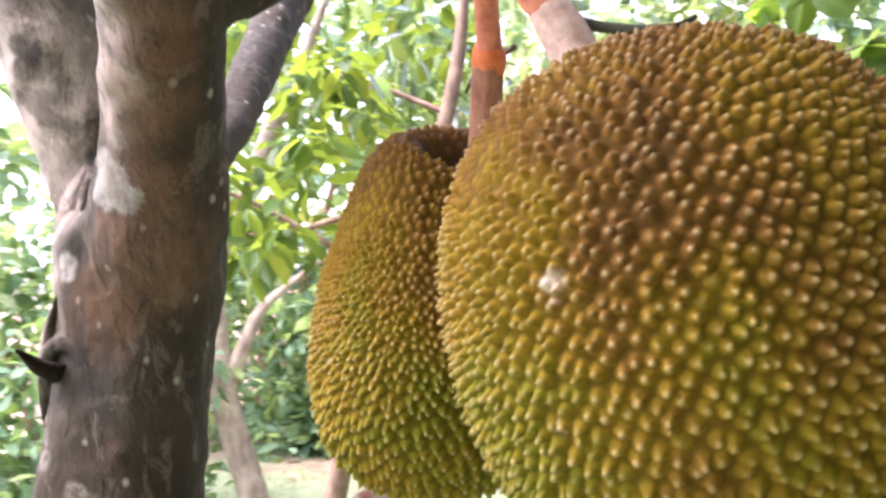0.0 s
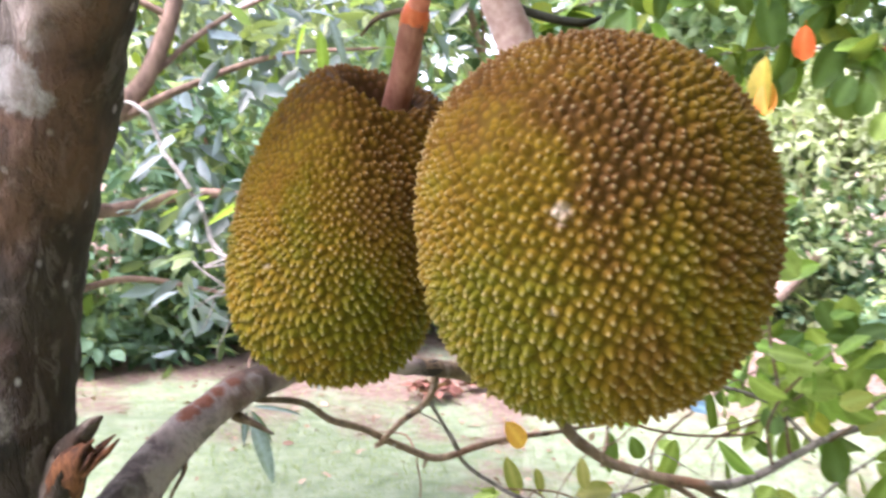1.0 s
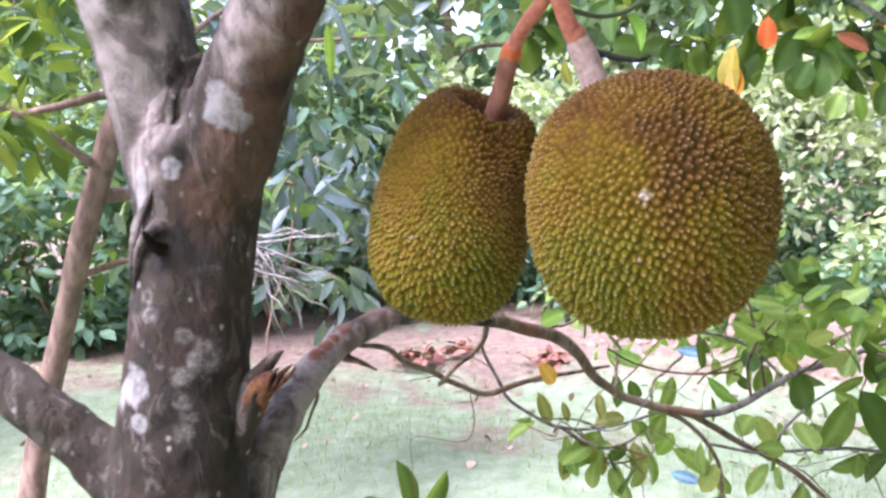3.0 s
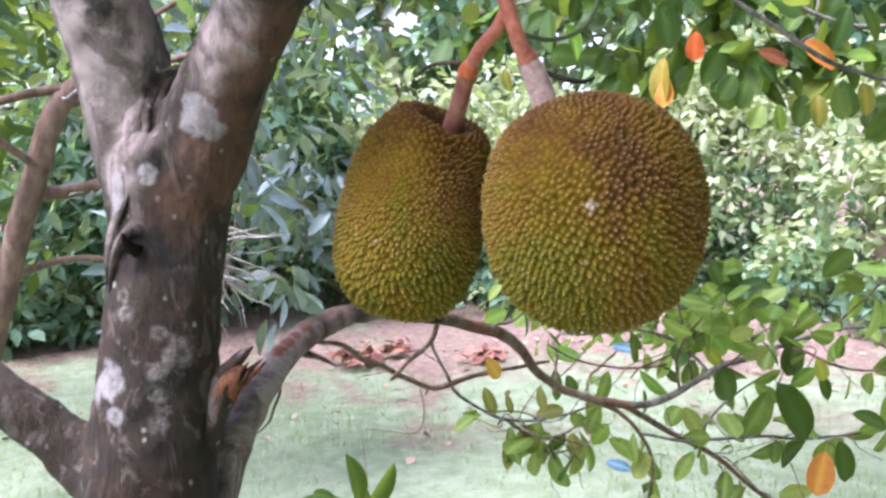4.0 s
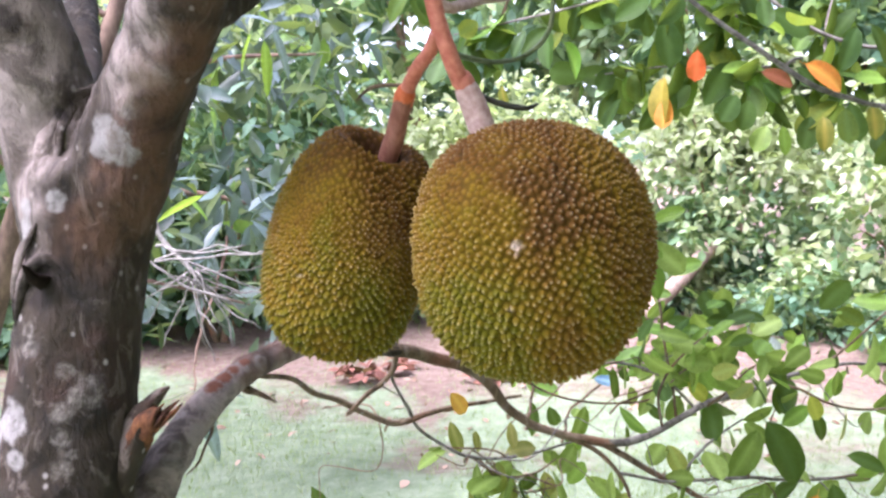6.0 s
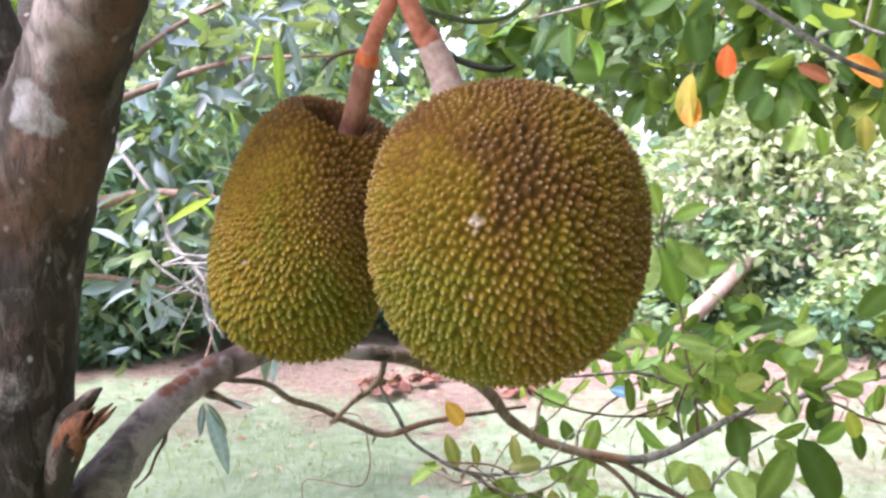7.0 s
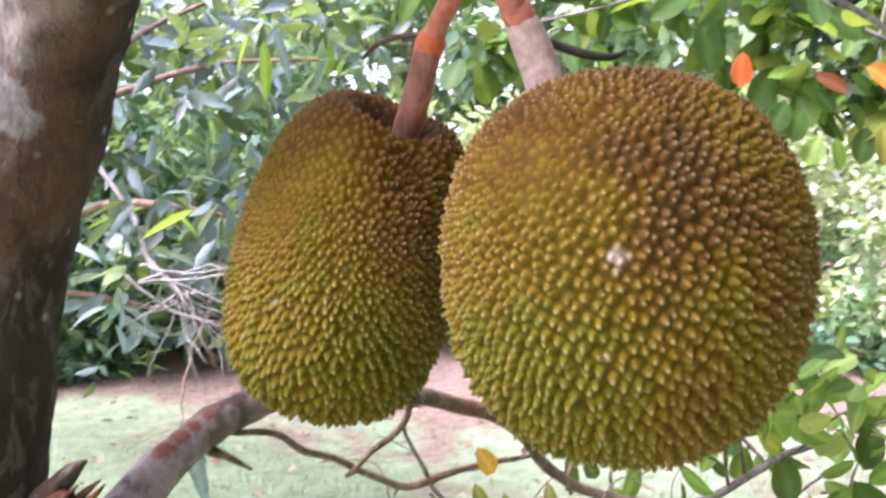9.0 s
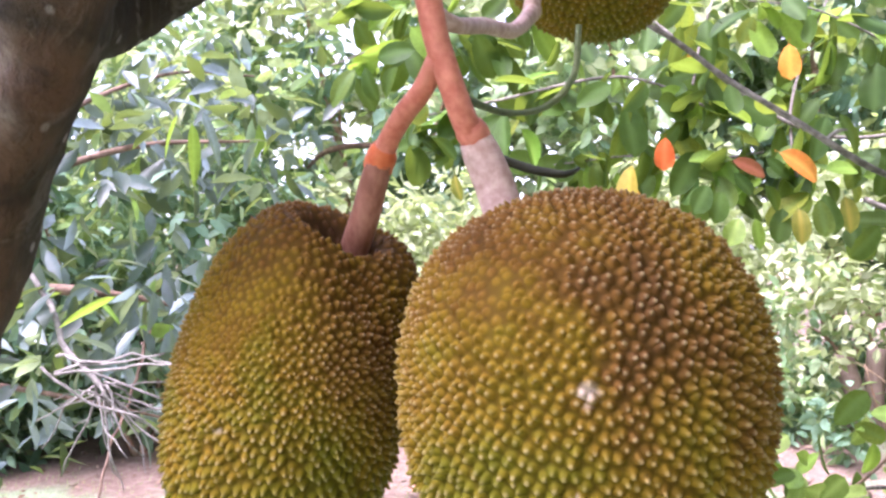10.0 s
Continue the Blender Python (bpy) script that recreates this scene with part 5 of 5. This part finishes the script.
def build_slender_tree():
    """The thin crooked tree behind the trunk, with slender glossy leaves and dead twigs."""
    rng = np.random.default_rng(21)
    t = thing("slender_tree", (-0.85, 3.72, 0.0), "thin crooked tree with slender glossy bluish-green leaves", "tree")
    stem("trunk", [(-0.88, 3.70, -0.1, 0.06), (-0.78, 3.70, 0.40, 0.055), (-0.66, 3.66, 0.82, 0.05), (-0.54, 3.57, 1.25, 0.053), (-0.46, 3.53, 1.48, 0.052), (-0.36, 3.49, 1.76, 0.048), (-0.20, 3.52, 1.95, 0.038), (-0.05, 3.54, 2.35, 0.032), (0.05, 3.55, 2.9, 0.02)], t, MAT_BARK_RED, sides=14, step=0.05, rough=0.1, seed=70)
    boughs = [
        [(-0.46, 3.56, 1.40, 0.032), (-0.30, 3.62, 1.41, 0.030), (-0.12, 3.45, 1.46, 0.026), (0.06, 3.3, 1.47, 0.019), (0.35, 3.25, 1.42, 0.009), (0.7, 3.2, 1.3, 0.004)],
        [(-0.30, 3.50, 1.78, 0.02), (-0.05, 3.4, 1.90, 0.016), (0.3, 3.3, 2.02, 0.011), (0.7, 3.2, 2.05, 0.005)],
        [(-0.22, 3.5, 1.92, 0.016), (0.1, 3.6, 2.2, 0.012), (0.5, 3.7, 2.4, 0.007), (0.9, 3.8, 2.45, 0.004)],
        [(-0.6, 3.6, 1.05, 0.018), (-0.3, 3.7, 1.1, 0.014), (0.1, 3.6, 1.02, 0.009), (0.5, 3.5, 0.9, 0.004)],
        [(-0.42, 3.5, 1.5, 0.02), (-0.7, 3.3, 1.72, 0.015), (-1.0, 3.2, 1.9, 0.009), (-1.4, 3.2, 2.0, 0.004)],
        [(-0.1, 3.53, 2.2, 0.016), (-0.5, 3.6, 2.4, 0.011), (-1.0, 3.7, 2.55, 0.006)],
        [(-0.34, 3.48, 1.84, 0.022), (-0.45, 3.5, 1.825, 0.02), (-0.62, 3.6, 1.785, 0.017), (-0.95, 3.8, 1.75, 0.009), (-1.3, 3.9, 1.8, 0.004)],
    ]
    for i, b in enumerate(boughs):
        stem("bough", b, t, MAT_BARK_RED, sides=9, step=0.04, rough=0.12, seed=71 + i)
    # pale dead twigs
    dead = [[(-0.33, 3.50, 1.78, 0.007), (-0.262, 3.15, 1.807, 0.008), (-0.152, 3.10, 1.678, 0.0085), (-0.07, 2.97, 1.46, 0.0095), (0.02, 2.88, 1.30, 0.010), (0.106, 2.80, 1.163, 0.008)]]
    for k in range(20):
        o = np.array([0.10, 2.80, 1.17]) + rng.normal(0, 0.02, 3)
        d = rng.normal(0, 1, 3) * (0.8, 0.5, 0.7) + np.array([0.35, 0, -0.75])
        d *= rng.uniform(0.14, 0.36) / np.linalg.norm(d)
        dead.append([(*o, 0.004), (*(o + 0.5 * d + rng.normal(0, 0.02, 3)), 0.0032), (*(o + d), 0.0015)])
    for k in range(5):
        o = np.array([-0.02, 2.84, 1.26]) + rng.normal(0, 0.04, 3)
        d = np.array([rng.uniform(0.30, 0.50), rng.uniform(-0.12, 0.0), rng.normal(-0.05, 0.07)])
        dead.append([(*o, 0.005), (*(o + 0.5 * d + rng.normal(0, 0.015, 3)), 0.0042), (*(o + d), 0.002)])
    shrub = thing("dead_branch", (-0.30, 3.3, 1.80), "bare grey dead branch with brittle twigs hanging in a tree", "branch")
    pale = plain_material("grey dead twig", (0.14, 0.125, 0.115), (0.30, 0.27, 0.255), 60.0, 0.8)
    for i, d in enumerate(dead):
        stem("stem" if i == 0 else "twig", d, shrub, pale, sides=7, step=0.03, rough=0.15, seed=90 + i, bend=0.012)
    centres = []
    for i, b in enumerate(boughs):
        c = spline(b, 0.02)
        for _ in range(9 if i == 3 else 19):
            j = rng.integers(int(0.2 * len(c)), len(c))
            centres.append(c[j, :3] + rng.normal(0, 0.16, 3))
    centres = np.array(centres)
    extra = np.stack([rng.uniform(-1.3, 1.0, 40), rng.uniform(3.9, 4.8, 40), rng.uniform(1.7, 2.9, 40)], -1)
    line = spline([(-0.88, 3.70, -0.1, 1), (-0.66, 3.66, 0.82, 1), (-0.46, 3.53, 1.48, 1), (-0.36, 3.49, 1.76, 1), (-0.20, 3.52, 1.95, 1), (-0.05, 3.54, 2.35, 1)], 0.05)
    off = np.min(np.hypot(centres[:, None, 0] - line[None, :, 0], centres[:, None, 2] - line[None, :, 2]), axis=1)
    centres = centres[(off > 0.24) | (centres[:, 1] > 3.75)]
    p, w, s = sprays(rng, np.vstack([centres, extra]), 8, 0.15, 0.15, 0.5)
    dark = p[:, 0] < -0.42
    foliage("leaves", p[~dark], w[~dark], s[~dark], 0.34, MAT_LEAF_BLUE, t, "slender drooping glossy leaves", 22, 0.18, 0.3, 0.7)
    foliage("leaves", p[dark], w[dark], s[dark], 0.4, MAT_LEAF, t, "dark green leaves", 24, 0.18, 0.3, 0.7)
    # leaves low on this tree, sunlit sheen painted into their pale colour
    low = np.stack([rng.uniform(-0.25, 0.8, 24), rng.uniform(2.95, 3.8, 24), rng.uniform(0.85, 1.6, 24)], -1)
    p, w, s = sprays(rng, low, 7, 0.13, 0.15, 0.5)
    foliage("leaves", p, w, s, 0.36, leaf_material("leaf with painted pale sheen", (0.11, 0.155, 0.16), (0.27, 0.32, 0.335), (0.30, 0.38, 0.10), 0.4, 0.3), t, "leaves with a bluish sheen painted into their colour", 23, 0.18, 0.3, 0.7)
    droop = stem("twig", [(0.35, 3.25, 1.42, 0.006), (0.25, 3.05, 1.18, 0.006), (0.12, 2.86, 0.92, 0.005), (0.085, 2.80, 0.73, 0.003)], t, MAT_BARK_RED, sides=7, step=0.03, rough=0.12, seed=88, bend=0.008)
    slim = [mesh_of("leaf", *leaf_shape(1.0, 0.20, 0.45, 0.1, 0.3, 0.1)[:2], material=mt, attrs={"vein": leaf_shape(1.0, 0.20, 0.45, 0.1, 0.3, 0.1)[2]}) for mt in (MAT_LEAF_BRIGHT, MAT_LEAF_BLUE)]
    hang = t.children[2]
    for (x, y, z), way, size, k, spin in (((0.37, 2.75, 2.06), (0.08, 0, -1), 0.24, 0, 75), ((0.40, 2.76, 2.10), (0.35, -0.1, -1), 0.22, 1, 50), ((0.34, 2.78, 2.08), (-0.3, 0, -0.8), 0.18, 0, 30), ((0.06, 3.30, 1.47), (-0.9, 0.1, -0.25), 0.26, 0, 20), ((0.42, 2.77, 2.08), (0.8, 0, -0.4), 0.16, 1, 10), ((0.16, 2.76, 1.475), (-0.19, 0.03, -0.09), 0.215, 0, 40), ((0.08, 2.83, 1.465), (0.07, -0.05, -0.08), 0.13, 0, 20)):
        part("leaf", slim[k], hang, "", leaf_pose((x, y, z), way, size, spin))
    for way, size, spin in (((0.32, -0.05, -1.0), 0.31, 60), ((-0.85, 0.1, -0.25), 0.2, 20), ((0.3, 0.0, -0.45), 0.17, 40), ((0.9, -0.1, -0.15), 0.2, 10), ((-0.1, 0.1, -1), 0.14, 50)):
        part("leaf", slim[1], droop, "", leaf_pose((0.085, 2.80, 0.73), way, size, spin))


build_slender_tree()


def build_pale_tree():
    """A pale smooth forked tree that stands behind the big trunk."""
    t = thing("pale_tree", (-1.49, 4.99, 0.0), "pale pinkish smooth-barked forked tree", "tree")
    bark = plain_material("pale pinkish bark", (0.20, 0.145, 0.12), (0.44, 0.35, 0.30), 16.0, 0.75, 0.3, 0.004, (1, 1, 0.5))
    stem("trunk", [(-1.47, 5.0, -0.2, 0.11), (-1.485, 4.993, -0.05, 0.10), (-1.515, 4.983, 0.205, 0.092), (-1.593, 4.968, 0.564, 0.086), (-1.655, 4.956, 0.886, 0.082), (-1.658, 4.946, 1.204, 0.066), (-1.642, 4.936, 1.591, 0.060), (-1.467, 4.935, 1.931, 0.058), (-1.327, 4.933, 2.273, 0.053), (-1.166, 4.932, 2.614, 0.046), (-0.92, 4.932, 3.054, 0.03), (-0.7, 4.95, 3.6, 0.012)], t, bark, sides=14, step=0.05, rough=0.08, seed=480)
    stem("limb", [(-1.655, 4.956, 0.86, 0.06), (-1.5, 4.956, 1.157, 0.046), (-1.37, 4.957, 1.376, 0.035), (-1.182, 4.963, 1.52, 0.021), (-0.885, 4.973, 1.709, 0.008)], t, bark, sides=10, step=0.05, rough=0.1, seed=481)
    stem("limb", [(-1.208, 4.932, 2.529, 0.028), (-0.956, 4.943, 2.597, 0.021), (-0.669, 4.957, 2.663, 0.014), (-0.384, 4.971, 2.694, 0.006)], t, bark, sides=9, step=0.05, rough=0.1, seed=482)
    rng = np.random.default_rng(483)
    c = np.stack([rng.uniform(-2.0, 0.1, 60), rng.uniform(4.6, 5.6, 60), rng.uniform(2.2, 3.6, 60)], -1)
    p, w, s = sprays(rng, c, 9, 0.2, 0.17, 0.4)
    foliage("leaves", p, w, s, 0.42, MAT_LEAF, t, "", 484, 0.2, 0.25, 0.7)


build_pale_tree()


def build_shrub(name, label, base, radius, tall, n, leaf, seed, material, width=0.5, low=0.0, stems=4, per=14):
    rng = np.random.default_rng(seed)
    t = thing(name, (base[0], base[1], 0.0), label, "shrub" if tall < 4 else "tree", "undergrowth behind the grass")
    for k in range(stems):
        a = rng.uniform(0, 6.3)
        q = np.array([base[0], base[1], -0.1])
        top = q + np.array([math.cos(a) * radius[0] * 0.6, math.sin(a) * radius[1] * 0.6, tall * rng.uniform(0.6, 0.95)])
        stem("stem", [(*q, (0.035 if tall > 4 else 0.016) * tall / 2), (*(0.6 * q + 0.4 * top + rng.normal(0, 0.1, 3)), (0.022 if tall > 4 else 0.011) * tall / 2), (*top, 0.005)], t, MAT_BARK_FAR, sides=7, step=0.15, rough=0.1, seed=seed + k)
    c = rng.normal(0, 1, (n, 3))
    c /= np.linalg.norm(c, axis=1)[:, None]
    c *= (rng.uniform(0.25, 1.0, n) ** 0.5)[:, None]
    c = c * np.array([radius[0], radius[1], (tall - low) / 2]) + np.array([base[0], base[1], (tall + low) / 2])
    c[:, 2] = np.maximum(c[:, 2], rng.uniform(0.03, 0.25, n))
    # leaves are dropped along the camera's sight lines to the log and stems
    for gx, gy, reach, high in SIGHT_GAPS:
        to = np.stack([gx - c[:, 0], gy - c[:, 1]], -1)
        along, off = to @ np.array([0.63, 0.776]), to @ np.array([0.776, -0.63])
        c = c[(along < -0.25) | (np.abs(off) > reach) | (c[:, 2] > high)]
    # height and noise sort clumps into painted sunlit tops and shaded bottoms
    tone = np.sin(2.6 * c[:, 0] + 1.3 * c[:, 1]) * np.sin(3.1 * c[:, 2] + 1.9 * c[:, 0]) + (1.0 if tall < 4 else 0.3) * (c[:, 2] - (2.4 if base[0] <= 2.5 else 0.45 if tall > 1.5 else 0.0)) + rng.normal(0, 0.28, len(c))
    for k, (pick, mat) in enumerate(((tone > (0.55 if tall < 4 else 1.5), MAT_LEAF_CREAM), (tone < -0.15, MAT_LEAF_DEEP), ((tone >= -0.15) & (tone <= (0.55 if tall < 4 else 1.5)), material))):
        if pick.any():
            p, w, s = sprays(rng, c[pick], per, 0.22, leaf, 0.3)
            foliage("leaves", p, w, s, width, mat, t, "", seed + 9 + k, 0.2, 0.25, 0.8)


# shaded and sunlit copies of one leaf, the light painted into the colour
MAT_LEAF_DEEP = leaf_material("shrub leaf with painted shade", (0.050, 0.115, 0.070), (0.21, 0.33, 0.23), (0.38, 0.46, 0.22), 0.6, 0.5, 18.0, 0.22, 0.45)
MAT_LEAF_CREAM = leaf_material("pale leaf with painted sunlight", (0.29, 0.35, 0.17), (0.53, 0.57, 0.38), None, 0.55, 0.5, 18.0, 0.25, 0.45)
SIGHT_GAPS = [(5.2, 5.95, 0.35, 0.8), (6.6, 4.45, 0.42, 0.9)]
MAT_LEAF_SUN = leaf_material("yellow-green leaf with painted sunlight", (0.13, 0.22, 0.11), (0.36, 0.45, 0.29), (0.56, 0.58, 0.46), 0.6, 0.5, 18.0, 0.22, 0.45)
SHRUBS = [(6.4, 6.5, 1.4, 2.8, 300), (7.0, 4.3, 1.3, 2.8, 280), (4.2, 7.4, 1.2, 2.5, 260), (3.1, 7.5, 1.2, 2.3, 220), (1.8, 8.4, 1.2, 2.3, 190), (0.5, 8.4, 1.2, 2.3, 190), (-0.9, 8.6, 1.3, 2.3, 170), (-2.5, 8.3, 1.5, 2.6, 190), (8.2, 2.6, 1.4, 2.7, 200), (-2.6, 5.0, 1.0, 2.2, 140), (5.9, 4.9, 0.7, 0.8, 70), (6.2, 3.7, 0.9, 0.9, 90), (3.9, 6.3, 0.8, 0.8, 70), (5.8, 6.5, 0.8, 1.0, 130), (5.0, 7.0, 0.8, 1.2, 90), (7.2, 2.8, 0.9, 1.0, 80)]
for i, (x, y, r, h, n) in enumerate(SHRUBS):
    build_shrub("shrub", "dense shrub beside the grass, sun and shade painted into its greens", (x, y), (r, r * 0.8), h, int(1.55 * n), 0.125, 200 + 20 * i, (MAT_LEAF_SUN if i in (2, 3) else MAT_LEAF_FAR if i in (0, 1, 8) else MAT_LEAF_DEEP if i in (4, 5) else MAT_LEAF_FAR if i in (6, 7, 9) else MAT_LEAF_FAR if i % 2 == 0 else MAT_LEAF_DEEP), 0.5, -0.4)
build_shrub("shrub", "tall shrub with slender glossy bluish-green leaves", (0.9, 7.1), (1.7, 0.6), 3.4, 260, 0.2, 900, MAT_LEAF_BLUE, 0.38, 0.15, 3, 12)
build_shrub("shrub", "low shrub with sunlight painted into bright green leaves", (-0.9, 7.3), (1.5, 0.5), 1.7, 210, 0.17, 930, MAT_LEAF_BRIGHT, 0.42, -0.9, 3, 12)
# the last four stand unseen behind the camera, added to block sky light
TREES = [(9.2, 6.4, 2.2, 6.5, 300), (7.6, 8.0, 2.6, 6.5, 380), (4.4, 10.0, 2.6, 6.5, 320), (0.8, 10.6, 2.6, 6.0, 200), (-2.6, 9.6, 2.6, 6.0, 150), (10.2, 4.4, 2.6, 6.5, 340), (10.0, 0.0, 2.6, 6.0, 120), (-5.5, 6.0, 2.4, 5.5, 90), (4.2, -2.6, 2.0, 5.0, 150), (1.0, -5.5, 2.2, 5.5, 150), (6.5, -4.5, 2.6, 6.0, 120), (-3.5, -6.0, 2.4, 5.5, 110)]
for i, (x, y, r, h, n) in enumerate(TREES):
    build_shrub("tree", "tall leafy tree with gaps of white sky, or added to block light", (x, y), (r, r * 0.7), h, n, 0.24, 500 + 20 * i, MAT_LEAF_DEEP if i % 2 == 0 else MAT_LEAF_FAR, 0.5, 1.2, 3, 16)

build_shrub("tree", "leafy tree whose low branch hangs over the clearing", (5.2, 0.5), (1.5, 1.4), 5.2, 110, 0.22, 760, MAT_LEAF, 0.52, 3.0, 3, 14)


def build_far_wood():
    """Stumps and leaning stems at the edge of the grass."""
    MAT_BARK_PINK = plain_material("bleached pinkish wood", (0.17, 0.12, 0.095), (0.30, 0.22, 0.185), 14.0, 0.8, 0.25, 0.004, (1, 1, 0.5))
    a = thing("cut_tree", (6.6, 4.4, 0.0), "two pale bare stems of a cut-back tree", "tree")
    stem("stem", [(6.62, 4.40, -0.1, 0.11), (6.58, 4.41, 0.1, 0.095), (6.46, 4.46, 0.42, 0.088), (6.38, 4.51, 0.72, 0.078)], a, MAT_BARK_PINK, sides=12, step=0.06, rough=0.12, seed=301)
    stem("stem", [(6.66, 4.40, -0.1, 0.10), (6.70, 4.42, 0.3, 0.09), (6.76, 4.43, 0.74, 0.082)], a, MAT_BARK_PINK, sides=12, step=0.06, rough=0.12, seed=302)
    stem("twig", [(6.40, 4.50, 0.62, 0.022), (6.24, 4.54, 0.84, 0.014), (6.02, 4.6, 0.97, 0.005)], a, MAT_TWIG, sides=8, step=0.05, rough=0.12, seed=303)
    b = thing("leaning_log", (4.6, 5.9, 0.0), "pale leaning log with a dark cut end", "log")
    v, f = tube([(4.55, 5.9, -0.03, 0.085), (4.85, 5.92, 0.18, 0.082), (5.3, 5.95, 0.49, 0.080), (5.62, 5.98, 0.72, 0.078)], 14, 0.06, 0.08, 305)
    part("log", mesh_of("log", v, f, MAT_BARK_PINK), b)
    stem("cut_end", [(5.60, 5.979, 0.708, 0.066), (5.632, 5.982, 0.730, 0.058)], b, plain_material("blackish wood", (0.012, 0.010, 0.009), (0.04, 0.03, 0.025), 30.0, 0.9), "blackish cut end", 12, 0.01, 0.1, 306)


build_far_wood()


def build_sapling():
    rng = random.Random(9)
    s = thing("sapling", (0.16, 1.42, 0.0), "knee-high sapling with a few broad green leaves", "sapling")
    st = stem("stem", [(0.16, 1.42, -0.05, 0.008), (0.15, 1.41, 0.3, 0.006), (0.155, 1.40, 0.6, 0.005), (0.16, 1.39, 0.72, 0.003)], s, MAT_TWIG, sides=7, seed=320)
    for way, size in (((-0.9, 0.1, 0.55), 0.16), ((0.05, 0.0, 1), 0.14), ((0.75, -0.1, 0.6), 0.14), ((-0.5, 0.4, 0.3), 0.14), ((0.4, 0.5, 0.2), 0.13), ((0.2, -0.7, 0.1), 0.12)):
        leaf_on(st, (0.16, 1.39, 0.715), way, size, LEAVES[4:5], rng, 60)
    leaf_on(st, (0.155, 1.39, 0.71), (-0.62, -0.2, 0.75), 0.15, LEAVES[:1], rng, 85, "narrow folded leaf")


build_sapling()


# ---- unseen crown added for shade, and the trees all round ----
def build_shade_crown():
    rng = np.random.default_rng(41)
    n = 520
    c = np.stack([rng.uniform(-1.2, 2.4, n), rng.uniform(-4.0, 1.3, n), rng.uniform(2.6, 4.4, n)], -1)
    c = c[(c[:, 0] < 0.6) | (c[:, 1] < -0.2)]
    # unseen low leaves added on the right to block sky light
    k = 150
    low_blockers = np.stack([rng.uniform(1.3, 3.2, k), rng.uniform(-3.6, 0.0, k), rng.uniform(1.2, 3.2, k)], -1)
    c = np.vstack([c, low_blockers])
    for i, line in enumerate((
            [(-0.20, 0.42, 2.5, 0.034), (0.15, -0.3, 2.95, 0.03), (0.5, -1.3, 3.3, 0.024), (0.8, -2.6, 3.6, 0.012)],
            [(-0.28, 0.32, 3.0, 0.024), (0.0, -0.6, 3.5, 0.02), (-0.4, -1.8, 3.8, 0.014), (-0.6, -3.2, 4.0, 0.008)],
            [(0.25, -0.55, 3.03, 0.022), (1.0, -0.9, 3.0, 0.018), (1.9, -1.3, 2.7, 0.013), (2.6, -1.8, 2.2, 0.007)])):
        stem("bough", line, tree, MAT_BARK, sides=9, step=0.06, rough=0.1, seed=430 + i)
    p, w, s = sprays(rng, c, 14, 0.3, 0.20, 0.4)
    foliage("crown", p, w, s, 0.52, MAT_LEAF, tree, "dense dark green crown, added out of view for shade", 42, 0.2, 0.2, 0.6)


build_shade_crown()


def build_far_ring():
    rng = np.random.default_rng(61)
    a = rng.uniform(0, 2 * math.pi, 260)
    r = rng.uniform(15, 22, 260)
    c = np.stack([2 + r * np.cos(a), 2 + r * np.sin(a), rng.uniform(0.3, 7.5, 260)], -1)
    p, w, s = sprays(rng, c, 22, 1.0, 0.75, 0.3)
    woods = thing("distant_woods", (2, 20, 0), "distant green woodland round the clearing", "woods", kind="stuff")
    foliage("leaves", p, w, s, 0.55, MAT_LEAF_DEEP, woods, "", 62, 0.2, 0.2, 0.8)


build_far_ring()
